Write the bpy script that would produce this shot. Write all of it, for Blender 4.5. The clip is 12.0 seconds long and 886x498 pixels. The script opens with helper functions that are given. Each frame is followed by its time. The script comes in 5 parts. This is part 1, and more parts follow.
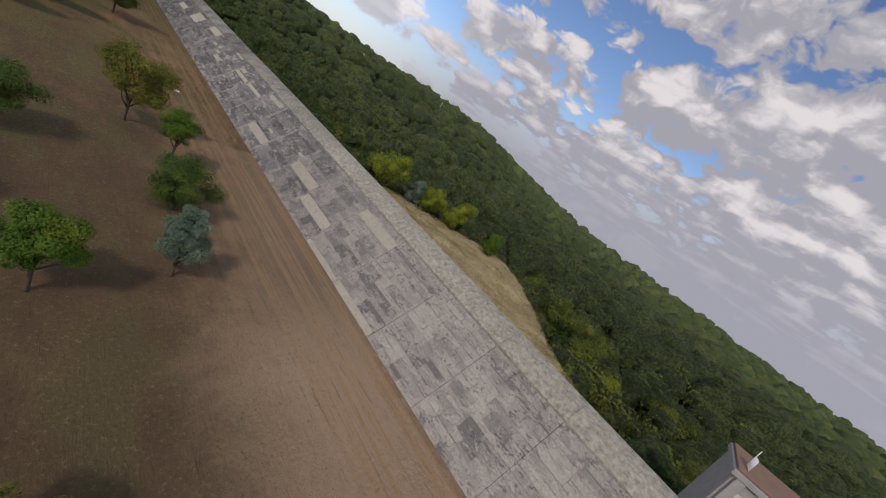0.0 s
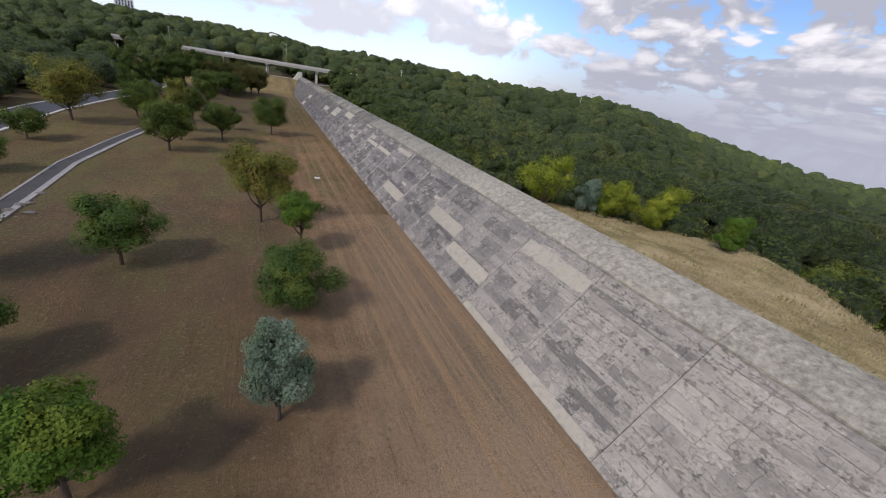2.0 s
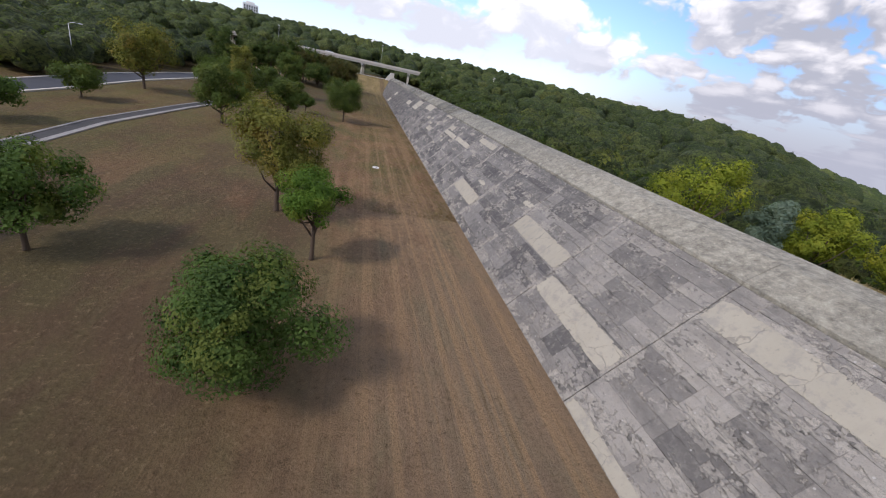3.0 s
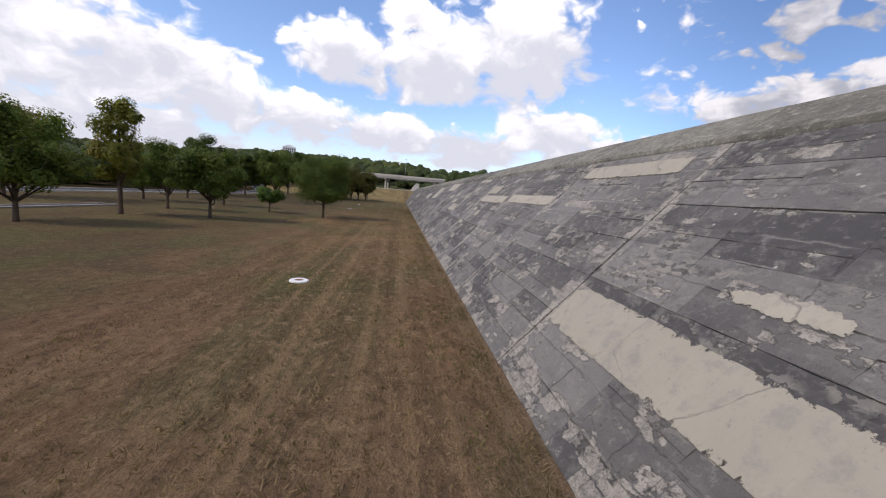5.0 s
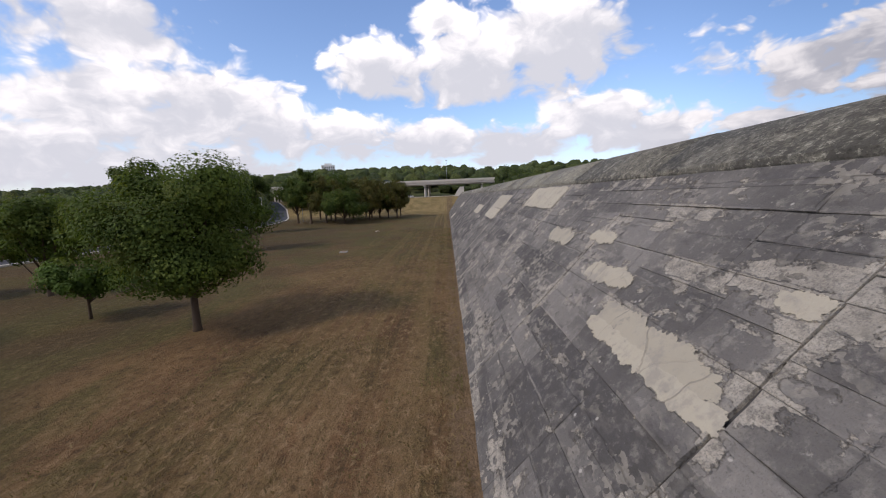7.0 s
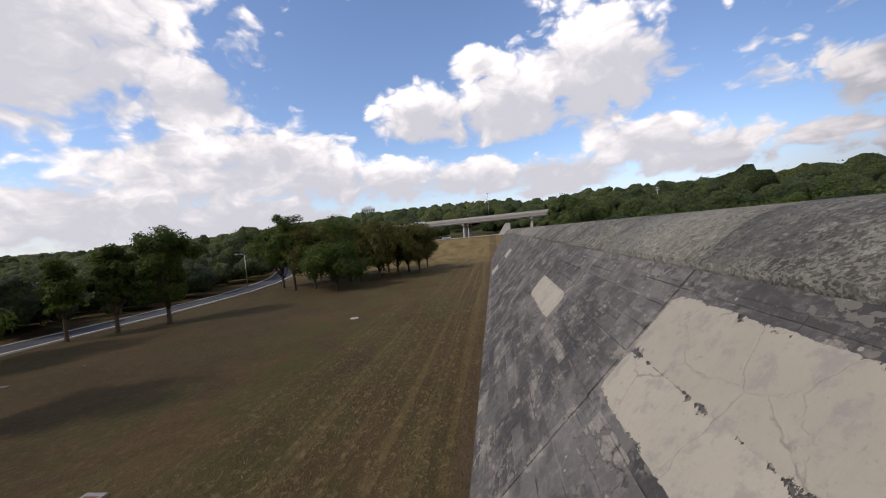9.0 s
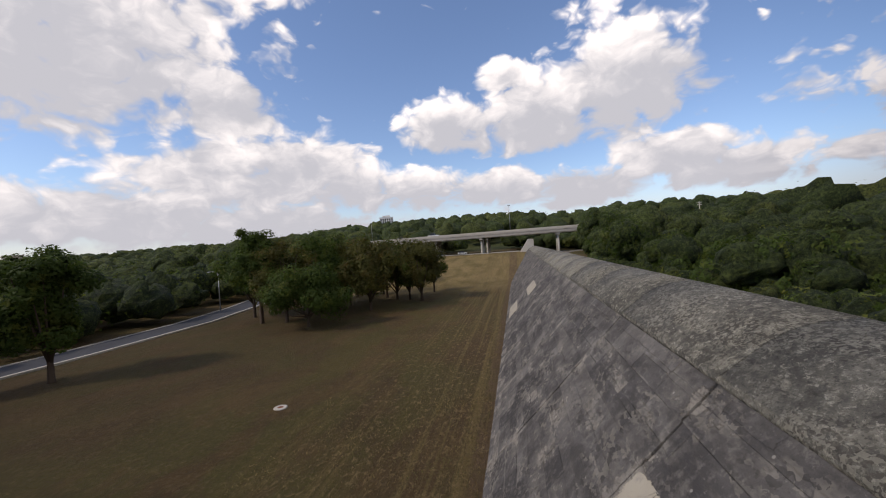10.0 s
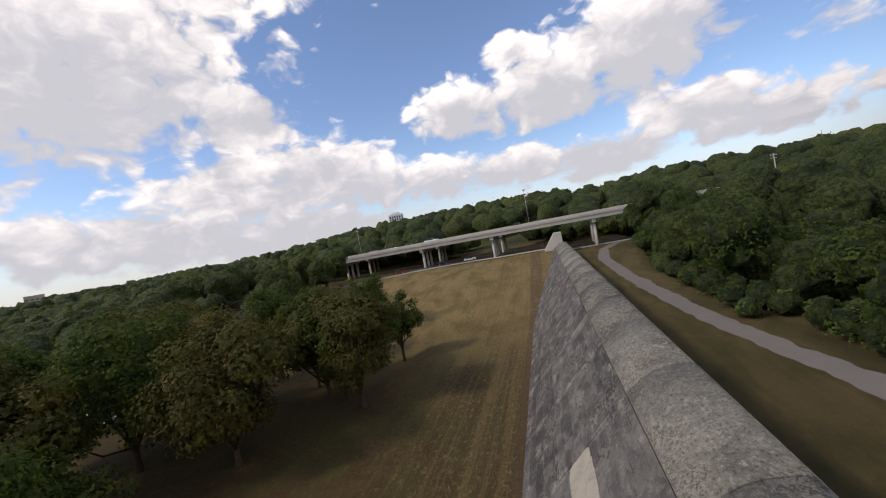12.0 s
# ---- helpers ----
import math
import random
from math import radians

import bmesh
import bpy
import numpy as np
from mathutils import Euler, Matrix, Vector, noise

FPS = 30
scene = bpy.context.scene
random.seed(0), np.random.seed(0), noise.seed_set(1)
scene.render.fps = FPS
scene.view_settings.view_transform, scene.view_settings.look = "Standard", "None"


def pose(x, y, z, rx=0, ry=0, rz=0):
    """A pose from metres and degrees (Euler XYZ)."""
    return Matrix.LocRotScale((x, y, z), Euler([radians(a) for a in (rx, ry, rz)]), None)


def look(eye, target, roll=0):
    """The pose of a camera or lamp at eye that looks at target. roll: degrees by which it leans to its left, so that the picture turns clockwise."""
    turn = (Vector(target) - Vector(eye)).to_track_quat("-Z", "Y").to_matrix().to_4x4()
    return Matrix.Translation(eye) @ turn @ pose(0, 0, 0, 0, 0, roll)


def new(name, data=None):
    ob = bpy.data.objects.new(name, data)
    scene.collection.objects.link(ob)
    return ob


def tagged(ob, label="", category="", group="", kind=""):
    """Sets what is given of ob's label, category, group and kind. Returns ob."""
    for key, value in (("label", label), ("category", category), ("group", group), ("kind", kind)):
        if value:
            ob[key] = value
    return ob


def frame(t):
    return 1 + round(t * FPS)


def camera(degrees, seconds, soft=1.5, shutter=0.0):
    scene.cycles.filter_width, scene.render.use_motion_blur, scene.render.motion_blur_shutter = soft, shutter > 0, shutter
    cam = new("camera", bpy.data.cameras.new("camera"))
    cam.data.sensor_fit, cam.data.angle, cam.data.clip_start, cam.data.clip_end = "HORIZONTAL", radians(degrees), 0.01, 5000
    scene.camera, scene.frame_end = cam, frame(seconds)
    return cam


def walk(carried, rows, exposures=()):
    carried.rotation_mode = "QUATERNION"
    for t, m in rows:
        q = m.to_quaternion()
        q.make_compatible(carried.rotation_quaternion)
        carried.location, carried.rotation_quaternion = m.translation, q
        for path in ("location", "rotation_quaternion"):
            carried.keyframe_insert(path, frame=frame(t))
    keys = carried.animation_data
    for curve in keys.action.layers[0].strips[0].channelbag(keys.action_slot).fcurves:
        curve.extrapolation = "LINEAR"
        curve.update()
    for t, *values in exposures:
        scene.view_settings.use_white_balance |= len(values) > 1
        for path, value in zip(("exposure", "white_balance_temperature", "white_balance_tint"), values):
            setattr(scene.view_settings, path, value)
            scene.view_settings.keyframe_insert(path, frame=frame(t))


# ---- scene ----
LENS = 97.3
cam = camera(LENS, 12.0, soft=1.1)
walk(cam, [
    (0.0, pose(-28.229, 18.673, 23.582, 70.644, -32.628, -41.946)),
    (0.5, pose(-25.059, 18.935, 23.963, 63.477, -31.808, -25.783)),
    (1.0, pose(-22.928, 21.182, 23.420, 62.403, -23.955, -22.396)),
    (1.5, pose(-19.994, 25.578, 21.550, 65.633, -16.475, -22.976)),
    (2.0, pose(-17.661, 31.285, 19.224, 67.427, -9.103, -22.962)),
    (2.5, pose(-14.559, 38.482, 16.850, 66.716, -7.935, -17.602)),
    (3.0, pose(-11.796, 46.756, 13.587, 66.906, -11.724, -10.451)),
    (3.5, pose(-9.395, 55.819, 10.603, 73.475, -11.331, -8.498)),
    (3.7, pose(-8.501, 59.477, 9.165, 78.077, -12.009, -7.618)),
    (5.3, pose(-3.036, 91.832, 5.069, 82.268, -4.037, -5.658)),
    (5.5, pose(-2.859, 96.424, 5.318, 82.223, -4.141, -4.652)),
    (6.0, pose(-1.933, 106.900, 5.640, 82.139, -3.581, -2.318)),
    (6.5, pose(-1.109, 117.506, 6.435, 82.518, 0.745, -1.617)),
    (7.0, pose(-0.635, 127.930, 7.276, 82.242, 2.007, 0.575)),
    (8.8, pose(1.387, 164.200, 8.891, 87.810, 5.076, 6.554)),
    (9.0, pose(1.665, 167.718, 9.248, 87.991, 5.287, 7.515)),
    (9.5, pose(1.958, 177.026, 10.452, 88.629, 4.030, 9.685)),
    (10.0, pose(2.286, 186.635, 11.595, 89.637, 3.852, 10.700)),
    (10.5, pose(2.629, 195.583, 12.581, 89.670, 4.991, 11.645)),
    (11.0, pose(2.820, 207.446, 14.046, 84.400, 7.613, 12.441)),
    (11.5, pose(3.452, 219.422, 15.363, 84.724, 9.107, 13.657)),
    (12.0, pose(4.229, 230.411, 17.774, 88.224, 10.374, 14.324)),
], exposures=[(0.0, -0.32, 6710, 17), (0.5, -0.18, 6660, 17), (1.2, -0.03, 6560, 17), (2.5, 0.14, 6360, 17), (3.7, 0.22, 6360, 17), (5.3, -0.02, 6560, 17), (7.2, -0.08, 6660, 17), (8.8, -0.18, 6760, 17), (10.0, -0.34, 6860, 17), (10.9, -0.55, 7060, 17), (11.5, -0.4, 7010, 17), (12.0, -0.26, 6860, 17)])

# ---- light ----
SUN_DIR = Vector((-0.74, -0.46, 0.80)).normalized()
sun_el = math.asin(SUN_DIR.z)
sun_az = math.atan2(SUN_DIR.x, SUN_DIR.y)
sun_data = bpy.data.lights.new("sun", "SUN")
sun_data.energy, sun_data.angle, sun_data.color = 2.2, radians(6.0), (1.0, 0.90, 0.77)
sun = new("sun", sun_data)
sun.matrix_world = look((0, 0, 300), Vector((0, 0, 300)) - SUN_DIR)

# drifting cumulus: azimuth, elevation, half widths, in degrees; azimuth 0 is along the dam
CLOUDS = [(-57.6, 25, 23.4, 11.8), (-38.6, 19.4, 6.8, 5.2), (-30.3, 12, 11.2, 5.6), (-40.2, 10.6, 11, 5.6), (-23.2, 8.7, 7, 3.9), (-52.1, 6.3, 17.5, 4.5), (-34.6, 4.1, 15.4, 3.6), (-8.3, 17.1, 8.2, 4.3), 
          (4.2, 17.4, 10.8, 6.3), (15.2, 19.7, 12.1, 8.5), (-0.2, 22.6, 4.2, 2.5), (-12.3, 8.5, 8.9, 3.4), (-2.4, 8.1, 9.1, 3.2), (8.7, 7.1, 10.8, 3.3), (21.2, 9.6, 9.6, 3.4), (27.2, 7.2, 9.1, 3.3), 
          (40.2, 14.4, 11.5, 4), (47.3, 17.3, 10.1, 4.7), (40.2, 21, 10.4, 2.8), (38.9, 7.1, 9.3, 2.5), (53, 11.3, 11.8, 5.5), (49, 6, 14.2, 2.7), (61.9, 22.3, 9.8, 8.1), (66.8, 10.8, 13.1, 5.2), 
          (75.5, 18.7, 8.3, 6.3), (78.1, 9.6, 12.7, 4.3), (60.8, 26.4, 8.7, 3.4), (-75, 10, 14.4, 7.2)]


class Nodes:
    """Short hand for a node tree."""

    def __init__(self, tree):
        self.t = tree
        tree.nodes.clear()

    def n(self, kind, **props):
        nd = self.t.nodes.new(kind)
        ins = props.pop("ins", {})
        for k, val in props.items():
            setattr(nd, k, val)
        for k, val in ins.items():
            if isinstance(val, bpy.types.NodeSocket):
                self.t.links.new(val, nd.inputs[k])
            else:
                nd.inputs[k].default_value = val
        return nd

    def math(self, op, a, b=0.0, c=0.0, clamp=False):
        nd = self.n("ShaderNodeMath", operation=op, use_clamp=clamp, ins={0: a, 1: b, 2: c})
        return nd.outputs[0]

    def ramp(self, fac, lo, hi, to0=0.0, to1=1.0):
        nd = self.n("ShaderNodeMapRange", interpolation_type="SMOOTHSTEP", ins={0: fac, 1: lo, 2: hi, 3: to0, 4: to1})
        return nd.outputs[0]

    def mix(self, fac, a, b, blend="MIX"):
        nd = self.n("ShaderNodeMix", data_type="RGBA", blend_type=blend)
        for i, val in ((0, fac), (6, a), (7, b)):
            if isinstance(val, bpy.types.NodeSocket):
                self.t.links.new(val, nd.inputs[i])
            else:
                nd.inputs[i].default_value = val if i == 0 else (*val, 1)[:4]
        return nd.outputs[2]

    def noise(self, vec, scale, detail=4.0, rough=0.55, dist=0.0):
        return self.n("ShaderNodeTexNoise", ins={"Vector": vec, "Scale": scale, "Detail": detail, "Roughness": rough, "Distortion": dist}).outputs[0]

    def scaled(self, vec, x, y, z):
        return self.n("ShaderNodeVectorMath", operation="MULTIPLY", ins={0: vec, 1: (x, y, z)}).outputs[0]


def make_world():
    world = bpy.data.worlds.new("sky")
    scene.world = world
    world.use_nodes = True
    k = Nodes(world.node_tree)
    sky = k.n("ShaderNodeTexSky", sky_type="NISHITA", sun_disc=False, sun_elevation=sun_el, sun_rotation=sun_az, dust_density=0.6, air_density=1.0, ozone_density=1.4)
    d = k.n("ShaderNodeTexCoord").outputs["Generated"]
    s = k.n("ShaderNodeSeparateXYZ", ins={0: d})
    az = k.math("MULTIPLY", k.math("ARCTAN2", s.outputs[0], s.outputs[1]), 57.2958)
    el = k.math("MULTIPLY", k.math("ARCSINE", s.outputs[2]), 57.2958)

    def lumps():
        """How deep in a cloud, and how high between its base and its top."""
        total, above, weight = None, None, None
        for a0, e0, wa, we in CLOUDS:
            u = k.math("DIVIDE", k.math("SUBTRACT", az, a0), wa * 1.28)
            w = k.math("DIVIDE", k.math("SUBTRACT", el, e0), we * 1.22)
            g = k.math("POWER", 2.718, k.math("MULTIPLY", k.math("MULTIPLY_ADD", u, u, k.math("MULTIPLY", w, w)), -1.0))
            g2 = k.math("MULTIPLY", g, g)
            lift = k.math("MULTIPLY_ADD", u, -0.35, w)
            total = g if total is None else k.math("MAXIMUM", total, g)
            above = k.math("MULTIPLY", g2, lift) if above is None else k.math("MULTIPLY_ADD", g2, lift, above)
            weight = g2 if weight is None else k.math("ADD", weight, g2)
        return total, k.math("DIVIDE", above, k.math("ADD", weight, 0.02))
    cv = k.n("ShaderNodeCombineXYZ", ins={0: k.math("MULTIPLY", az, 0.06), 1: k.math("MULTIPLY", el, 0.09), 2: 0.0}).outputs[0]
    warp = k.n("ShaderNodeTexNoise", ins={"Vector": cv, "Scale": 2.6, "Detail": 3.0}).outputs[1]
    wv = k.n("ShaderNodeVectorMath", operation="MULTIPLY_ADD", ins={0: warp, 1: (0.35, 0.35, 0.0), 2: cv}).outputs[0]
    rough = k.noise(cv, 1.7, 6.0, 0.52)
    puff = k.n("ShaderNodeTexVoronoi", feature="SMOOTH_F1", ins={"Vector": wv, "Scale": 4.2, "Detail": 3.0, "Smoothness": 0.8}).outputs[0]
    billow = k.noise(wv, 4.0, 7.0, 0.6)
    away = k.ramp(k.math("ABSOLUTE", az), 66.0, 85.0)
    high = k.ramp(el, 27.0, 36.0)
    side = k.ramp(az, 22.0, 48.0)

    def rows(up):
        """Long banks of cumulus, row behind row, closing up towards the horizon."""
        h = k.math("LOGARITHM", k.math("ADD", k.math("MAXIMUM", el, 0.0), 2.2), 2.718)
        v = k.n("ShaderNodeCombineXYZ", ins={0: k.math("MULTIPLY", az, 0.058), 1: k.math("MULTIPLY_ADD", h, 2.6, up), 2: 4.4}).outputs[0]
        v = k.n("ShaderNodeVectorMath", operation="MULTIPLY_ADD", ins={0: warp, 1: (0.10, 0.22, 0.0), 2: v}).outputs[0]
        return k.noise(v, 1.25, 5.0, 0.5)
    row, row_up = rows(0.0), rows(0.30)
    bank = k.math("MULTIPLY", side, k.math("ADD", k.math("MULTIPLY", k.math("SUBTRACT", row, 0.5), 2.6), 0.98))
    inside, height = lumps()
    elsewhere = k.math("MULTIPLY", k.math("MAXIMUM", away, high), 0.42)
    lump0 = k.math("ADD", k.math("MAXIMUM", k.math("MULTIPLY", inside, k.math("SUBTRACT", 1.0, k.math("MULTIPLY", side, 0.3))), bank), elsewhere)
    dens = k.math("ADD", k.math("ADD", lump0, k.math("MULTIPLY", k.math("SUBTRACT", rough, 0.5), 0.50)), k.math("MULTIPLY", k.math("SUBTRACT", 0.42, puff), k.math("MULTIPLY_ADD", side, 0.5, 0.56)))
    cover = k.ramp(dens, 0.23, 0.50)
    ruffle = k.math("ADD", k.math("MULTIPLY", k.math("SUBTRACT", billow, 0.5), 1.2), k.math("MULTIPLY", k.math("SUBTRACT", 0.4, puff), 0.9))
    lit = k.math("SUBTRACT", k.math("ADD", height, ruffle), k.math("MULTIPLY", k.ramp(dens, 0.5, 1.1), 0.35))
    cloud = k.mix(k.ramp(lit, 0.40, -0.75), (1.50, 1.48, 1.45), (0.70, 0.74, 0.81))
    crest = k.math("ADD", k.math("MULTIPLY", k.math("SUBTRACT", row, row_up), 4.2), k.math("MULTIPLY", ruffle, 1.5))
    grey = k.mix(k.ramp(crest, 0.30, -0.85), (0.90, 0.90, 0.91), (0.44, 0.465, 0.525))
    cloud = k.mix(side, cloud, grey)
    blue = k.n("ShaderNodeVectorMath", operation="MULTIPLY", ins={0: sky.outputs[0], 1: (0.165, 0.183, 0.206)}).outputs[0]
    blue = k.mix(k.math("MULTIPLY", side, 0.85), blue, k.mix(1.0, blue, (0.56, 0.60, 0.64), "MULTIPLY"))
    hazy = k.mix(k.ramp(el, 0.5, 9.0, 0.6, 0.0), blue, (0.78, 0.82, 0.90))
    full = k.mix(cover, hazy, cloud)
    full = k.mix(k.math("MULTIPLY", side, k.ramp(el, 0.0, 11.0, 0.9, 0.0)), full, (0.43, 0.455, 0.53))
    bg = k.n("ShaderNodeBackground", ins={"Color": full, "Strength": 1.0})
    out = k.n("ShaderNodeOutputWorld")
    k.t.links.new(bg.outputs[0], out.inputs[0])


make_world()

# ---- materials ----


def material(name, build, rough=0.9):
    m = bpy.data.materials.new(name)
    m.use_nodes = True
    k = Nodes(m.node_tree)
    bsdf = k.n("ShaderNodeBsdfPrincipled", ins={"Roughness": rough, "Specular IOR Level": 0.25})
    out = k.n("ShaderNodeOutputMaterial")
    k.t.links.new(bsdf.outputs[0], out.inputs[0])
    build(k, bsdf)
    return m


def put(k, bsdf, name, val):
    if isinstance(val, bpy.types.NodeSocket):
        k.t.links.new(val, bsdf.inputs[name])
    else:
        bsdf.inputs[name].default_value = val


def bump(k, bsdf, height, strength, dist):
    nd = k.n("ShaderNodeBump", ins={"Height": height, "Strength": strength, "Distance": dist})
    k.t.links.new(nd.outputs[0], bsdf.inputs["Normal"])


def place(k):
    return k.n("ShaderNodeNewGeometry").outputs["Position"]


def rnd(k):
    return k.n("ShaderNodeObjectInfo").outputs["Random"]


def plain(name, col, rough=0.6, metal=0.0, grain=0.12, scale=6.0):
    def build(k, b):
        p = place(k)
        f = k.noise(p, scale, 5.0)
        g = k.noise(p, scale * 0.13, 3.0)
        c = k.mix(k.math("MULTIPLY", f, 1.0), [v * (1 - grain) for v in col], [min(1, v * (1 + grain)) for v in col])
        c = k.mix(k.ramp(g, 0.5, 0.75, 0.0, 0.5), c, [v * (1 - 1.6 * grain) for v in col])
        put(k, b, "Base Color", c)
        put(k, b, "Metallic", metal)
        bump(k, b, f, 0.15, 0.02)
    return material(name, build, rough)


def concrete_weathered(k, b):
    """Old dam face: dark weathered skin laid in uneven casts, with pale ragged spalls, worn joint edges and rain
    streaks; darker past y 150.
    """
    p = place(k)
    r = rnd(k)
    isl = k.n("ShaderNodeNewGeometry").outputs["Random Per Island"]
    s = k.n("ShaderNodeSeparateXYZ", ins={0: p})
    big = k.noise(p, 0.16, 4.0, 0.6)
    mid = k.noise(k.scaled(p, 0.95, 0.52, 0.95), 1.0, 6.0, 0.64, 0.2)
    blot = k.noise(k.scaled(p, 1.8, 1.15, 1.8), 1.0, 7.0, 0.68, 0.2)
    fine = k.noise(k.scaled(p, 1.0, 0.6, 1.0), 6.0, 8.0, 0.74, 0.3)
    grit = k.noise(p, 26.0, 4.0, 0.75)
    streak = k.noise(k.scaled(p, 0.25, 3.4, 0.25), 1.0, 6.0, 0.68)
    up = k.math("MULTIPLY", s.outputs[2], 1.352)

    def casts(width, row, off, shake, sx, sy):
        jy = k.math("MULTIPLY", k.math("SUBTRACT", blot, 0.5), shake)
        js = k.math("MULTIPLY", k.math("SUBTRACT", fine, 0.5), shake)
        uv = k.n("ShaderNodeCombineXYZ", ins={0: k.math("ADD", k.math("ADD", s.outputs[1], k.math("MULTIPLY_ADD", k.math("FLOOR", k.math("DIVIDE", k.math("ADD", up, sy), row)), 1.37, sx)), k.math("ADD", jy, js)), 1: k.math("ADD", k.math("ADD", up, sy), k.math("MULTIPLY", k.math("ADD", jy, js), 0.8)), 2: 0.0}).outputs[0]
        t = k.n("ShaderNodeTexBrick", offset=off, offset_frequency=2, squash=0.62, squash_frequency=3, ins={"Vector": uv, "Scale": 1.0, "Mortar Size": 0.02, "Mortar Smooth": 0.5, "Brick Width": width, "Row Height": row, "Color1": (0, 0, 0, 1), "Color2": (1, 1, 1, 1), "Mortar": (0.3, 0.3, 0.3, 1)})
        return t.outputs[0], t.outputs[1]
    blk, seam = casts(4.4, 1.66, 0.43, 0.30, 3.1, 0.0)
    bit, _ = casts(2.3, 0.55, 0.31, 0.26, 0.7, 0.12)
    tone = k.math("ADD", k.math("MULTIPLY", big, 0.7), k.math("ADD", k.math("MULTIPLY", r, 0.14), k.math("MULTIPLY", isl, 0.36)))
    c = k.mix(k.ramp(tone, 0.38, 0.86), (0.078, 0.076, 0.078), (0.200, 0.193, 0.188))
    c = k.mix(k.ramp(blot, 0.50, 0.68, 0.0, 0.45), c, (0.235, 0.228, 0.218))
    c = k.mix(k.ramp(k.noise(p, 3.2, 6.0, 0.7), 0.52, 0.66, 0.0, 0.5), c, (0.28, 0.27, 0.255))
    c = k.mix(k.ramp(streak, 0.55, 0.75, 0.0, 0.06), c, (0.30, 0.292, 0.28))
    c = k.mix(k.ramp(streak, 0.28, 0.44, 0.08, 0.0), c, (0.078, 0.076, 0.080))
    c = k.mix(k.ramp(mid, 0.33, 0.45, 0.6, 0.0), c, (0.075, 0.073, 0.078))
    c = k.mix(k.ramp(k.math("ADD", s.outputs[1], k.math("MULTIPLY", big, 40.0)), 110.0, 55.0, 0.0, 0.62), c, k.mix(k.ramp(k.math("ADD", k.math("MULTIPLY", isl, 0.40), k.math("ADD", k.math("MULTIPLY", mid, 0.42), k.math("MULTIPLY", fine, 0.18))), 0.30, 0.68), (0.175, 0.166, 0.154), (0.47, 0.440, 0.392)))
    ends = k.math("ABSOLUTE", k.math("SUBTRACT", k.math("FRACT", k.math("DIVIDE", k.math("SUBTRACT", s.outputs[1], 42.0), 9.144)), 0.5))
    worn = k.math("MULTIPLY", k.ramp(ends, 0.43, 0.5), 0.105)
    start = k.ramp(s.outputs[1], 80.0, 30.0, 0.0, 0.075)
    foot = k.ramp(s.outputs[2], 0.1, 0.9, 0.07, 0.0)
    band = k.math("MULTIPLY", k.ramp(k.math("ADD", ends, k.math("MULTIPLY", k.math("SUBTRACT", blot, 0.5), 0.07)), 0.455, 0.475), k.ramp(mid, 0.40, 0.56, 0.15, 0.7))
    c = k.mix(band, c, k.mix(fine, (0.20, 0.194, 0.185), (0.33, 0.318, 0.296)))
    row = k.math("ABSOLUTE", k.math("SUBTRACT", k.math("FRACT", k.math("DIVIDE", k.math("ADD", up, k.math("MULTIPLY", k.math("SUBTRACT", blot, 0.5), 0.25)), 0.83)), 0.5))
    c = k.mix(k.math("MULTIPLY", k.ramp(row, 0.44, 0.49), k.ramp(k.noise(k.scaled(p, 0.5, 0.35, 0.5), 1.0, 4.0), 0.48, 0.60, 0.0, 0.6)), c, (0.29, 0.28, 0.265))
    far = k.ramp(s.outputs[1], 200.0, 140.0, 0.0, 0.042)
    need = k.math("ADD", k.math("ADD", worn, start), k.math("ADD", foot, far))
    wear = k.math("ADD", k.math("MULTIPLY", mid, 0.52), k.math("ADD", k.math("MULTIPLY", blot, 0.36), k.math("ADD", k.math("MULTIPLY", fine, 0.12), need)))
    chip = k.math("ADD", wear, k.math("MULTIPLY", k.math("SUBTRACT", bit, 0.55), 0.16))
    spall = k.ramp(chip, 0.588, 0.618)
    inside = k.mix(k.ramp(k.math("ADD", k.math("MULTIPLY", fine, 0.6), k.math("MULTIPLY", grit, 0.4)), 0.38, 0.60), (0.17, 0.163, 0.152), (0.42, 0.395, 0.352))
    c = k.mix(k.math("MULTIPLY", spall, k.math("MULTIPLY", k.ramp(blot, 0.30, 0.62, 0.35, 0.9), k.ramp(s.outputs[1], 60.0, 100.0, 0.7, 1.0))), c, inside)
    c = k.mix(k.ramp(fine, 0.61, 0.68, 0.0, 0.55), c, (0.36, 0.35, 0.328))
    rim = k.math("MULTIPLY", k.ramp(chip, 0.584, 0.600), k.ramp(chip, 0.600, 0.612, 1.0, 0.0))
    c = k.mix(k.math("MULTIPLY", rim, 0.22), c, (0.07, 0.068, 0.07))
    c = k.mix(k.math("MULTIPLY", k.ramp(seam, 0.3, 0.9, 0.0, 0.3), k.ramp(blot, 0.50, 0.60)), c, (0.062, 0.06, 0.062))
    c = k.mix(k.ramp(fine, 0.32, 0.42, 0.5, 0.0), c, (0.058, 0.057, 0.06))
    c = k.mix(k.ramp(grit, 0.32, 0.48, 0.4, 0.0), c, (0.055, 0.055, 0.057))
    cell = k.n("ShaderNodeTexVoronoi", ins={"Vector": k.n("ShaderNodeVectorMath", operation="ADD", ins={0: k.scaled(p, 1.0, 0.5, 1.0), 1: k.scaled(k.n("ShaderNodeTexNoise", ins={"Vector": p, "Scale": 5.0, "Detail": 3.0}).outputs[1], 0.25, 0.25, 0.25)}).outputs[0], "Scale": 7.5}).outputs[1]
